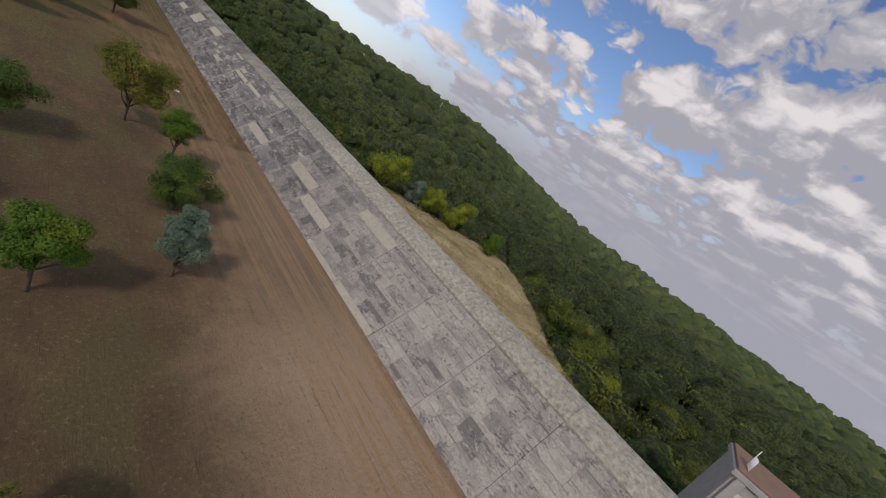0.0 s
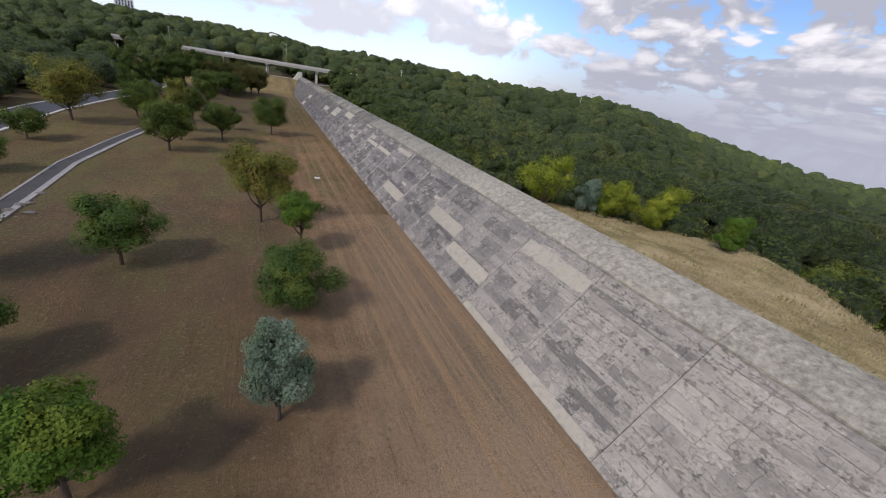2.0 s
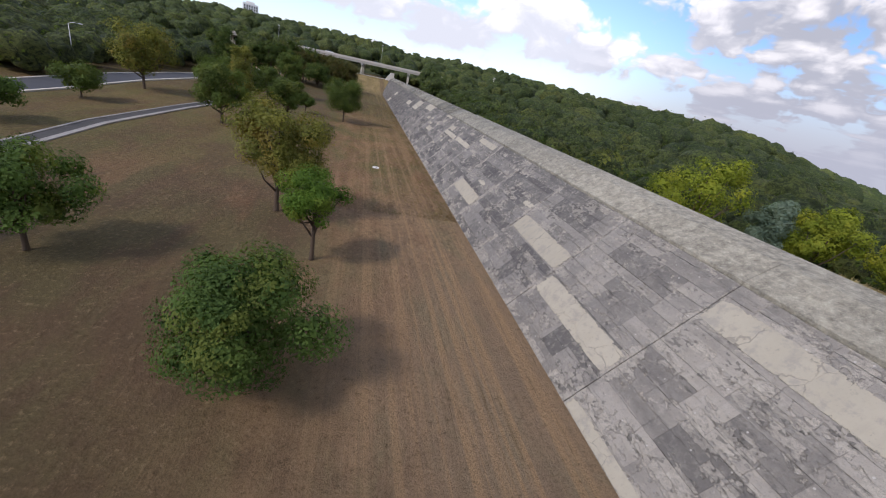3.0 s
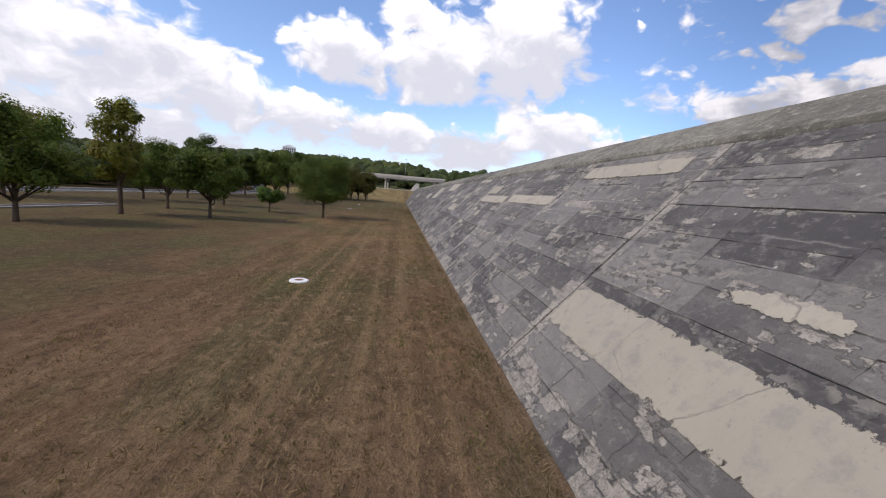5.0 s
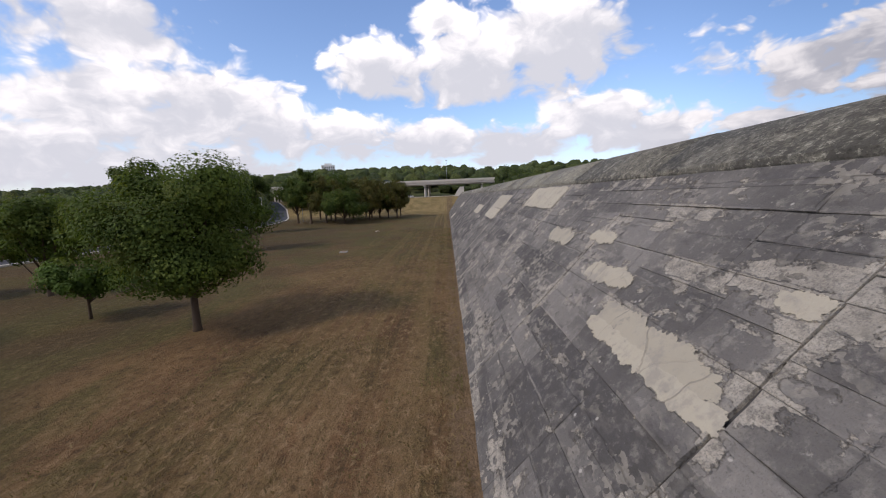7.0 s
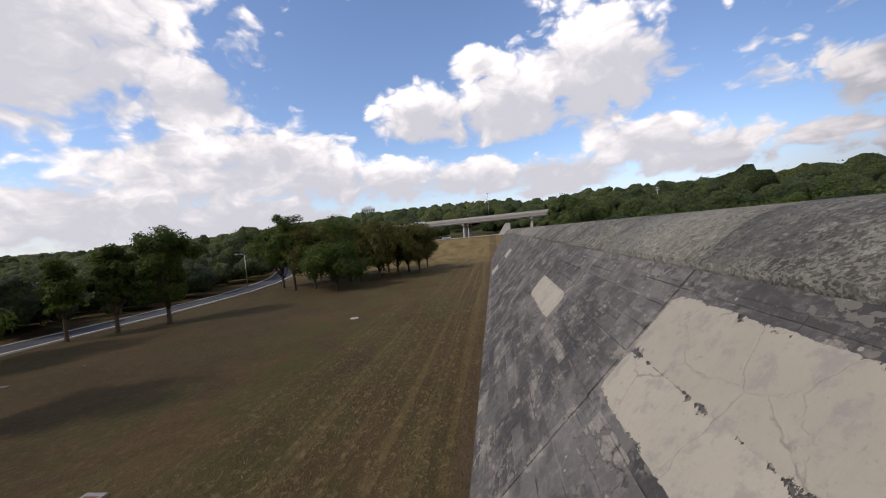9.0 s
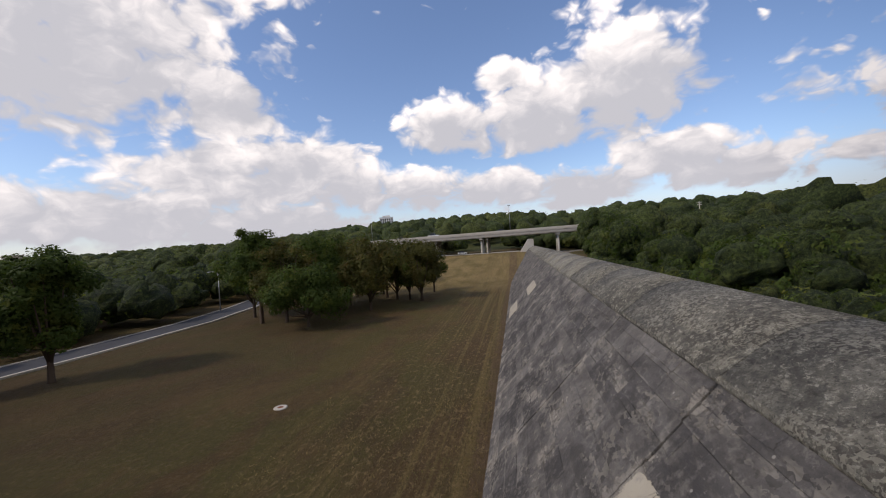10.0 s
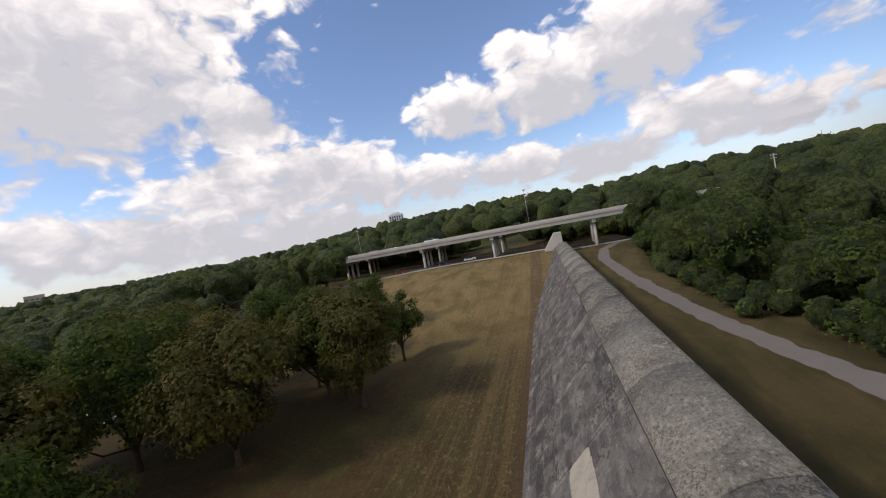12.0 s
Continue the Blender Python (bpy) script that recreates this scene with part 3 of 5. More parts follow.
def bark(k, b):
    p = place(k)
    f = k.noise(k.scaled(p, 9.0, 9.0, 2.5), 1.0, 6.0, 0.7)
    put(k, b, "Base Color", k.mix(f, (0.046, 0.033, 0.024), (0.125, 0.092, 0.066)))
    bump(k, b, f, 0.7, 0.03)


def asphalt(k, b):
    p = place(k)
    f = k.noise(p, 12.0, 5.0, 0.7)
    g = k.noise(p, 0.3, 4.0)
    put(k, b, "Base Color", k.mix(k.math("ADD", k.math("MULTIPLY", f, 0.4), k.math("MULTIPLY", g, 0.6)), (0.035, 0.037, 0.042), (0.085, 0.088, 0.096)))
    bump(k, b, f, 0.3, 0.01)


def gravel(k, b):
    p = place(k)
    f = k.noise(p, 14.0, 5.0, 0.75)
    g = k.noise(p, 0.5, 4.0)
    put(k, b, "Base Color", k.mix(k.math("ADD", k.math("MULTIPLY", f, 0.5), k.math("MULTIPLY", g, 0.5)), (0.115, 0.105, 0.092), (0.25, 0.228, 0.200)))
    bump(k, b, f, 0.6, 0.03)


M_FACE = material("weathered_concrete", concrete_weathered, 0.92)
M_CAP = material("crest_concrete", concrete_cap, 0.93)
M_PATCH = material("repair_concrete", concrete_patch, 0.9)
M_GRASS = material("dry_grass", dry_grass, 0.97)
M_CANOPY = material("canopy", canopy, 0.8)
M_BARK = material("bark", bark, 0.95)
M_ASPHALT = material("asphalt", asphalt, 0.85)
M_GRAVEL = material("gravel", gravel, 0.95)
M_PALE = plain("pale_concrete", (0.50, 0.47, 0.41), 0.85, grain=0.16, scale=2.5)
M_BRIDGE = plain("bridge_concrete", (0.46, 0.43, 0.37), 0.85, grain=0.14, scale=1.2)
M_JOINT = plain("joint_filler", (0.062, 0.060, 0.058), 0.95, grain=0.3, scale=3.0)
M_STEEL = plain("galvanised_steel", (0.42, 0.43, 0.44), 0.45, 0.7)
M_RUST = plain("rusty_iron", (0.23, 0.10, 0.055), 0.8, 0.2, 0.3, 9.0)
M_WHITE = plain("white_paint", (0.78, 0.78, 0.76), 0.5, grain=0.05)
M_DARK = plain("dark_glass", (0.03, 0.035, 0.04), 0.2, grain=0.1)
M_RUBBER = plain("rubber", (0.02, 0.02, 0.02), 0.8)
M_BROWN = plain("brown_fascia", (0.20, 0.125, 0.085), 0.8, grain=0.2)
M_ROOM = plain("grey_brown_render", (0.30, 0.285, 0.265), 0.9, grain=0.2, scale=1.5)
M_RUBBLE = plain("stained_rubble", (0.15, 0.135, 0.115), 0.95, grain=0.3, scale=2.0)
M_RED = plain("dark_red_paint", (0.22, 0.03, 0.03), 0.35)
M_BEIGE = plain("beige_wall", (0.52, 0.46, 0.40), 0.85, grain=0.08, scale=0.3)
L_GREEN = leaves("leaves_green", (0.042, 0.074, 0.018), (0.105, 0.165, 0.040), (0.14, 0.15, 0.03), 0.15)
L_BRIGHT = leaves("leaves_bright", (0.045, 0.090, 0.012), (0.120, 0.200, 0.030), (0.17, 0.20, 0.03), 0.3)
L_SILVER = leaves("leaves_silver", (0.085, 0.125, 0.085), (0.220, 0.280, 0.210), (0.15, 0.2, 0.12), 0.1)
L_AUTUMN = leaves("leaves_autumn", (0.080, 0.090, 0.022), (0.225, 0.220, 0.046), (0.225, 0.155, 0.038), 0.30)
L_OLIVE = leaves("leaves_olive", (0.046, 0.050, 0.016), (0.125, 0.122, 0.036), (0.135, 0.096, 0.030), 0.30)
L_YELLOW = leaves("leaves_yellow", (0.095, 0.130, 0.014), (0.30, 0.335, 0.040), (0.34, 0.33, 0.04), 0.3)
L_LIME = leaves("leaves_lime", (0.055, 0.080, 0.016), (0.185, 0.215, 0.045), (0.22, 0.21, 0.04), 0.3)
L_DARK = leaves("leaves_dark", (0.046, 0.070, 0.016), (0.120, 0.165, 0.038), (0.150, 0.165, 0.036), 0.2)
L_WOOD = leaves("leaves_wood", (0.034, 0.058, 0.017), (0.140, 0.185, 0.044), (0.225, 0.225, 0.046), 0.36)
# darker leaf copy past y 190: cloud shade put into the colour
L_CLOUD_SHADE = leaves("leaves_cloud_shade", (0.032, 0.052, 0.013), (0.088, 0.128, 0.030), (0.125, 0.138, 0.030), 0.25)

# ---- mesh helpers ----


def mesh(name, verts, faces, mat=None, smooth=False):
    me = bpy.data.meshes.new(name)
    me.from_pydata([tuple(p) for p in verts], [], [tuple(f) for f in faces])
    if mat:
        me.materials.append(mat)
    if smooth:
        me.polygons.foreach_set("use_smooth", [True] * len(me.polygons))
    me.update()
    return me


def quads(name, v, mat):
    """A mesh of loose leaves or blades from an (n, corners, 3) array."""
    n, q = v.shape[:2]
    me = bpy.data.meshes.new(name)
    me.vertices.add(n * q)
    me.vertices.foreach_set("co", np.ascontiguousarray(v, np.float32).ravel())
    me.loops.add(n * q)
    me.loops.foreach_set("vertex_index", np.arange(n * q, dtype=np.int32))
    me.polygons.add(n)
    me.polygons.foreach_set("loop_start", np.arange(0, n * q, q, dtype=np.int32))
    me.update()
    me.validate()
    me.materials.append(mat)
    return me


def part(name, me, parent, label="", at=(0, 0, 0)):
    ob = new(name, me)
    ob.parent = parent
    ob.location = at
    if label:
        tagged(ob, label)
    return ob


def thing(name, label, category, at=(0, 0, 0), turn=0.0, group="", kind=""):
    ob = new(name)
    ob.empty_display_size = 0.3
    ob.location = at
    ob.rotation_euler = (0, 0, radians(turn))
    return tagged(ob, label, category, group, kind)


def bm_mesh(name, bm, mat, smooth=False):
    me = bpy.data.meshes.new(name)
    bm.to_mesh(me)
    bm.free()
    me.materials.append(mat)
    if smooth:
        me.polygons.foreach_set("use_smooth", [True] * len(me.polygons))
    return me


def box(name, size, at=(0, 0, 0), mat=None, bevel=0.0):
    bm = bmesh.new()
    bmesh.ops.create_cube(bm, size=1.0, matrix=Matrix.Translation(at) @ Matrix.Diagonal((*size, 1)))
    if bevel:
        bmesh.ops.bevel(bm, geom=bm.edges[:], offset=bevel, segments=1, affect="EDGES")
    return bm_mesh(name, bm, mat)


def boxes(name, items, mat, bevel=0.0):
    bm = bmesh.new()
    for size, at in items:
        bmesh.ops.create_cube(bm, size=1.0, matrix=Matrix.Translation(at) @ Matrix.Diagonal((*size, 1)))
    if bevel:
        bmesh.ops.bevel(bm, geom=bm.edges[:], offset=bevel, segments=1, affect="EDGES")
    return bm_mesh(name, bm, mat)


def tube(path, radii, seg=8):
    """Verts and faces of a tapered tube along a path."""
    verts, faces = [], []
    path = [Vector(p) for p in path]
    for i, p in enumerate(path):
        d = (path[min(i + 1, len(path) - 1)] - path[max(i - 1, 0)]).normalized()
        a = d.orthogonal().normalized()
        if abs(d.z) > 0.5:
            a = (Vector((1, 0, 0)) - d * d.x).normalized()
        b = d.cross(a)
        for j in range(seg):
            t = 2 * math.pi * j / seg
            verts.append(p + (a * math.cos(t) + b * math.sin(t)) * radii[i])
    for i in range(len(path) - 1):
        for j in range(seg):
            q = (j + 1) % seg
            faces.append((i * seg + j, i * seg + q, (i + 1) * seg + q, (i + 1) * seg + j))
    faces.append(tuple(range(seg))[::-1])
    faces.append(tuple((len(path) - 1) * seg + j for j in range(seg)))
    return verts, faces


def tubes(name, items, mat, seg=8):
    verts, faces = [], []
    for path, radii in items:
        a, b = tube(path, radii, seg)
        o = len(verts)
        verts += a
        faces += [tuple(i + o for i in f) for f in b]
    return mesh(name, verts, faces, mat, True)


def disc_mesh(name, rings, mat, seg=24):
    """Turned form: rings of (radius, z) from the outside in, closed by the last ring."""
    verts, faces = [], []
    for r, z in rings:
        verts += [(r * math.cos(2 * math.pi * j / seg), r * math.sin(2 * math.pi * j / seg), z) for j in range(seg)]
    for i in range(len(rings) - 1):
        for j in range(seg):
            q = (j + 1) % seg
            faces.append((i * seg + j, i * seg + q, (i + 1) * seg + q, (i + 1) * seg + j))
    faces.append(tuple((len(rings) - 1) * seg + j for j in range(seg)))
    return mesh(name, verts, faces, mat)
L_STRAW = leaves("straw_blades", (0.12, 0.085, 0.045), (0.30, 0.215, 0.12), (0.10, 0.11, 0.035), 0.25)
L_BANK = leaves("bank_straw", (0.21, 0.17, 0.085), (0.46, 0.39, 0.22), (0.17, 0.18, 0.06), 0.3)
M_DRAIN = plain("stained_concrete", (0.27, 0.255, 0.235), 0.9, grain=0.3, scale=1.5)

# ---- ground ----
SLOPE = radians(47.7)
CS, SN = math.cos(SLOPE), math.sin(SLOPE)
FACE_LEN = 10.47
PITCH, JOINT0 = 9.144, 42.0
DAM_Y0, DAM_Y1 = JOINT0 - 9 * PITCH, JOINT0 + 35 * PITCH + 2.0


def smooth(a, b, t):
    t = np.clip((t - a) / (b - a), 0, 1)
    return t * t * (3 - 2 * t)


def berm_edge(y):
    """How far behind the crest the grassy bank reaches before it drops to the woods."""
    return np.interp(y, [-80, 15, 28, 35, 41, 49, 57, 63, 73, 82, 96, 125, 180, 232, 258, 282, 312, 350, 385], [13, 17, 21.5, 26, 32, 39, 43, 42, 31, 23.5, 19.5, 18, 19, 27, 26, 24, 24, 28, 34])


def ground_z(x, y):
    x, y = np.asarray(x, float), np.asarray(y, float)
    left = 7.0 * smooth(290, 372, y) + 0.10 * np.sin(x * 0.11 + y * 0.05) * smooth(-4, -14, x)
    top = np.interp(y, [-80, 60, 110, 165, 280, 365], [5.2, 5.2, 4.0, 2.0, 2.0, 5.5])
    e = berm_edge(y)
    low = np.interp(y, [0, 120, 200, 300], [-2.5, -1.0, 1.5, 2.0]) + 9.0 * smooth(70, 330, x)
    right = top + (low - top) * smooth(0.0, 5.0, x - e)
    vale = -0.13 * np.clip(x - 80, 0, 1800) * smooth(0.95, 0.30, (y - 90) / np.maximum(x, 1))
    left = left - 0.03 * np.clip(-x - 110, 0, 900) * smooth(560, 380, y)
    z = np.where(x > 9.2, right + vale, left)
    hill = 24.0 * smooth(420, 650, y) + 7.0 * smooth(760, 1500, y)
    hill = hill * (1.0 - 0.6 * smooth(60, 380, x)) * (1.0 - 0.5 * smooth(-120, -360, x))
    return z + hill


def grid_axis(stops):
    out = []
    for (a, b, step) in stops:
        out += list(np.arange(a, b, step))
    return np.array(out + [stops[-1][1]])


def build_ground():
    xs = grid_axis([(-4000, -600, 340), (-600, -120, 30), (-120, -48, 6), (-48, 9.0, 1.5), (9.3, 48, 1.3), (48, 120, 6), (120, 600, 30), (600, 4000, 340)])
    ys = grid_axis([(-1200, -60, 95), (-60, 460, 2.6), (460, 900, 20), (900, 4800, 240)])
    X, Y = np.meshgrid(xs, ys)
    Z = ground_z(X, Y)
    wob = np.array([[noise.noise((x * 0.25, y * 0.25, 0)) for x in xs] for y in ys])
    Z = Z + wob * 0.07 * (np.abs(X - 4.5) > 5.2)
    nx, ny = len(xs), len(ys)
    verts = np.stack([X, Y, Z], -1).reshape(-1, 3)
    i = np.arange(nx * ny).reshape(ny, nx)
    faces = np.stack([i[:-1, :-1], i[:-1, 1:], i[1:, 1:], i[1:, :-1]], -1).reshape(-1, 4)
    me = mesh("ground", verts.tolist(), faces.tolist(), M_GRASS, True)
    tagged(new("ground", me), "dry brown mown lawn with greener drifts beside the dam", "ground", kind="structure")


build_ground()


def ribbon(name, pts, lo, hi, mat, lift, label, category, ragged=0.0):
    """A strip along pts (x, y), from lo to hi metres to its left, with the ground's height plus lift."""
    pts = [Vector((*p, 0)) for p in pts]
    fine = []
    for a, b in zip(pts, pts[1:]):
        n = max(1, int((b - a).length / (0.6 if ragged else 4)))
        fine += [a.lerp(b, i / n) for i in range(n)]
    fine.append(pts[-1])
    verts, faces = [], []
    for i, p in enumerate(fine):
        d = (fine[min(i + 1, len(fine) - 1)] - fine[max(i - 1, 0)]).normalized()
        s = Vector((-d.y, d.x, 0))
        a = p + s * (lo + ragged * (noise.noise((p.x * 0.7, p.y * 0.7, 3.1)) + 0.8 * noise.noise((p.x * 0.16, p.y * 0.16, 9.1))))
        b = p + s * (hi + ragged * (noise.noise((p.x * 0.7, p.y * 0.7, 7.7)) + 0.8 * noise.noise((p.x * 0.16, p.y * 0.16, 5.2))))
        za = float(ground_z(p.x, p.y)) + lift
        verts += [(a.x, a.y, za - lift - 0.4), (a.x, a.y, za), (b.x, b.y, za), (b.x, b.y, za - lift - 0.4)]
    for i in range(len(fine) - 1):
        o = i * 4
        for j in range(3):
            faces.append((o + j, o + 4 + j, o + 5 + j, o + 1 + j))
    return tagged(new(name, mesh(name, verts, faces, mat)), label, category, kind="structure")


ROAD = [(-62, -80), (-61.5, 40), (-60, 100), (-59.5, 125), (-60.5, 155), (-59, 185), (-57, 205), (-56, 230), (-56.5, 252), (-61, 272), (-68, 292), (-82, 325), (-100, 358), (-128, 400), (-175, 470)]
ribbon("road", ROAD, 0.0, 6.8, M_ASPHALT, 0.10, "grey asphalt park road with worn surface", "road")
ribbon("kerb", ROAD, -0.55, 0.0, M_PALE, 0.24, "pale concrete kerb and gutter along the road", "kerb")
ribbon("kerb_far", ROAD, 6.8, 7.15, M_PALE, 0.22, "pale concrete kerb at the wooded side", "kerb")
UNDER = [(-70, 356), (-44, 366), (-22, 371), (-4, 370.5), (8, 371), (40, 376), (110, 382)]
ribbon("road_under_bridge", UNDER, 0.0, 12.0, M_ASPHALT, 0.12, "grey asphalt road passing under the bridge", "road")
ribbon("kerb_under_bridge", UNDER, -0.7, 0.0, M_PALE, 0.3, "pale concrete kerb under the bridge", "kerb")
TRACK = [(29, 160), (28.5, 215), (27.7, 241), (25.6, 260), (23.5, 273), (21, 291), (19, 315), (18.3, 340), (21, 358), (28, 372), (38, 382)]
ribbon("gravel_track", TRACK, -1.45, 1.35, M_GRAVEL, 0.05, "pale gravel track with grassy edges behind the dam", "track", ragged=0.4)
DITCH = [(-40.5, 52), (-41.6, 72), (-42.3, 90), (-43.2, 106), (-41.8, 128), (-40.5, 142)]
ribbon("drain_channel", DITCH, 0.2, 1.9, M_JOINT, 0.05, "dark silted floor of a concrete drainage channel", "drain")
ribbon("drain_lip", DITCH, -0.45, 0.2, M_DRAIN, 0.16, "pale broken concrete lip of the drainage channel", "drain")
ribbon("drain_lip_far", DITCH, 1.9, 2.2, M_DRAIN, 0.12, "pale concrete lip of the drainage channel", "drain")

# ---- the dam ----
dam = thing("dam", "long sloping gravity dam of weathered grey concrete", "dam", kind="structure")
CAP = [(7.02, 7.745), (7.03, 7.90), (8.15, 8.74), (8.62, 9.00), (9.2, 9.17), (10.1, 9.27), (10.45, 9.18), (10.65, 8.93)]


def extrude(name, prof, y0, y1, mat, closed=True):
    n = len(prof)
    verts = [(x, y0, z) for x, z in prof] + [(x, y1, z) for x, z in prof]
    faces = [(i, (i + 1) % n, n + (i + 1) % n, n + i) for i in range(n if closed else n - 1)]
    faces += [tuple(range(n))[::-1], tuple(range(n, 2 * n))]
    faces = [f[::-1] for f in faces]
    return mesh(name, verts, faces, mat)


core = [(-0.35, -0.6), (0.10, -0.02), (7.06, 7.66), (7.7, 8.05), (9.3, 8.75), (10.4, 8.85), (10.5, -1.5)]
part("core", extrude("core", core, DAM_Y0, DAM_Y1, M_JOINT), dam, "dark joints and core between the cast panels")

LIFTS = [0.0, 0.8, 2.45, 4.1, 5.8, 7.5, 9.1, FACE_LEN - 0.07]


def on_face(s, y, out):
    """A place on the face: s metres up the slope, out metres proud of it."""
    return Vector((s * CS - out * SN, y, s * SN + out * CS))


def panel_mesh(s0, s1, key):
    """One lift of a bay: uneven cast slabs that lap over one another like shingles, with worn arrises and open joints."""
    rng = random.Random(key)
    g = (0.007, 0.011, 0.016, 0.030, 0.045)[key % 10]
    verts, faces, slabs = [], [], []
    cuts = [g]
    while PITCH - cuts[-1] > 4.2 and rng.random() < 0.95:
        cuts.append(cuts[-1] + rng.uniform(1.3, 3.6))
    cuts.append(PITCH - g)
    for c, d in zip(cuts, cuts[1:]):
        rows = [s0, s1]
        if s1 - s0 > 1.2 and rng.random() < 0.6:
            rows.insert(1, s0 + (s1 - s0) * rng.choice([0.34, 0.48, 0.52, 0.66]))
        slabs += [(a, b, c, d) for a, b in zip(rows, rows[1:])]
    for a, b, c, d in slabs:
        low, high = rng.choice([0.0, 0.002, 0.006, 0.012, 0.022]), rng.uniform(-0.008, 0.004)
        n = max(2, int((d - c) / 0.55))
        j = 0.0008
        per = [(a + j, c + j + (d - c - 2 * j) * i / n) for i in range(n)] + [(a + (b - a) * i / 3, d - j) for i in range(3)]
        per += [(b - j, d - j - (d - c - 2 * j) * i / n) for i in range(n)] + [(b - (b - a) * i / 3, c + j) for i in range(3)]
        ms, my = (a + b) / 2, (c + d) / 2
        o, m = len(verts), len(per)
        rings = [[], [], []]
        for s, y in per:
            wide = g * rng.uniform(0.0, 1.5) if y < 0.2 or y > PITCH - 0.2 else 0.0
            chip = rng.choice([0.0, 0.0, 0.0, 0.0, 0.002, 0.006, 0.022])
            y2 = y + (wide if y < my else -wide)
            s2 = s + (chip * 0.5 if s < ms else -chip * 0.5)
            out = low + (high - low) * (s - a) / (b - a)
            k = 0.004 + chip
            rings[0].append(on_face(s2, y2, -0.1))
            rings[1].append(on_face(s2, y2, out - 0.008 - chip * 0.5))
            rings[2].append(on_face(s2 + (k if s < ms else -k), y2 + (k if y < my else -k), out))
        verts += rings[0] + rings[1] + rings[2] + [on_face(ms, my, (low + high) / 2)]
        for i in range(m):
            q = (i + 1) % m
            faces += [(o + i, o + m + i, o + m + q, o + q), (o + m + i, o + 2 * m + i, o + 2 * m + q, o + m + q), (o + 2 * m + i, o + 3 * m, o + 2 * m + q)]
    return mesh("panel", verts, faces, M_FACE)


PANELS = [[panel_mesh(LIFTS[i], LIFTS[i + 1], 10 * i + v) for v in range(5)] for i in range(7)]
CAP_FLAT = [(7.02, 7.745), (7.03, 7.90), (8.62, 9.02), (10.40, 9.30), (10.65, 8.93)]
CAP_BAYS = []
for v in range(6):
    rng = random.Random(70 + v)
    outline = CAP if v < 3 else CAP_FLAT
    prof = [(x + rng.uniform(-0.01, 0.01), z + rng.uniform(-0.01, 0.01)) for x, z in outline] + [(10.68, -1.2), (10.2, -1.2), (10.2, 8.5), (7.7, 7.7), (7.1, 7.45)]
    CAP_BAYS.append(extrude("crest_block", prof, 0.013, PITCH - 0.013, M_CAP))
    CAP_BAYS[-1].polygons.foreach_set("use_smooth", [v < 3 and 0 < i < len(CAP) - 1 for i in range(len(CAP_BAYS[-1].polygons))])

far_v, far_f = [], []
for bay in range(-9, 35):
    y = JOINT0 + bay * PITCH
    rng = random.Random(500 + bay)
    for i in range(7):
        me = PANELS[i][rng.randrange(3 if bay < 6 else 5)]
        out = rng.uniform(-0.012, 0.014)
        loc = Vector((-out * SN, y, out * CS))
        if -3 <= bay <= 31:
            part("panel", me, dam, at=loc)
        else:
            o = len(far_v)
            far_v += [p.co + loc for p in me.vertices]
            far_f += [tuple(q + o for q in f.vertices) for f in me.polygons]
    part("crest_block", CAP_BAYS[rng.randrange(3) + (3 if bay < 9 else 0)], dam, at=(rng.uniform(-0.01, 0.01), y, rng.uniform(-0.012, 0.012)))
tagged(part("far_panels", mesh("far_panels", far_v, far_f, M_FACE), dam), kind="stuff")

# paler repairs: along the dam from, to; up the slope from, to
REPAIRS = [(60.45, 69.2, 2.4, 4.0), (69.6, 78.4, 4.2, 5.9), (87.9, 96.7, 2.1, 3.7), (51.3, 60.15, 7.8, 9.4), (42.2, 51.0, 0.03, 0.9),
           (51.3, 60.1, 0.03, 0.7), (106.2, 114.6, 6.95, 7.75), (115.6, 124.1, 6.75, 7.6), (98.0, 105.4, 9.0, 9.9),
           (120.6, 124.1, 7.85, 8.9), (151.9, 160.6, 8.4, 10.3), (169.8, 178.95, 7.62, 9.6), (170.2, 178.9, 6.15, 7.66), (188.6, 197.3, 5.85, 7.6),
           (243.3, 252.2, 5.0, 7.0), (243.3, 252.2, 0.7, 2.7)]
FORMED = len(REPAIRS)
REPAIRS += [(133.6, 138.6, 4.8, 6.0), (138.0, 141.4, 5.9, 6.8), (89.9, 92.3, 4.7, 5.3), (121.8, 124.1, 3.6, 4.2), (128.8, 134.3, 9.6, 10.3), (130.3, 132.5, 8.0, 8.9), (144.7, 148.2, 6.5, 7.6), (78.7, 80.8, 6.3, 7.0), (119.4, 120.9, 4.9, 5.8), (121.6, 123.4, 5.45, 5.95), (133.3, 134.6, 6.9, 7.6), (141.0, 143.4, 7.1, 7.9), (133.2, 138.9, 4.6, 5.3)]


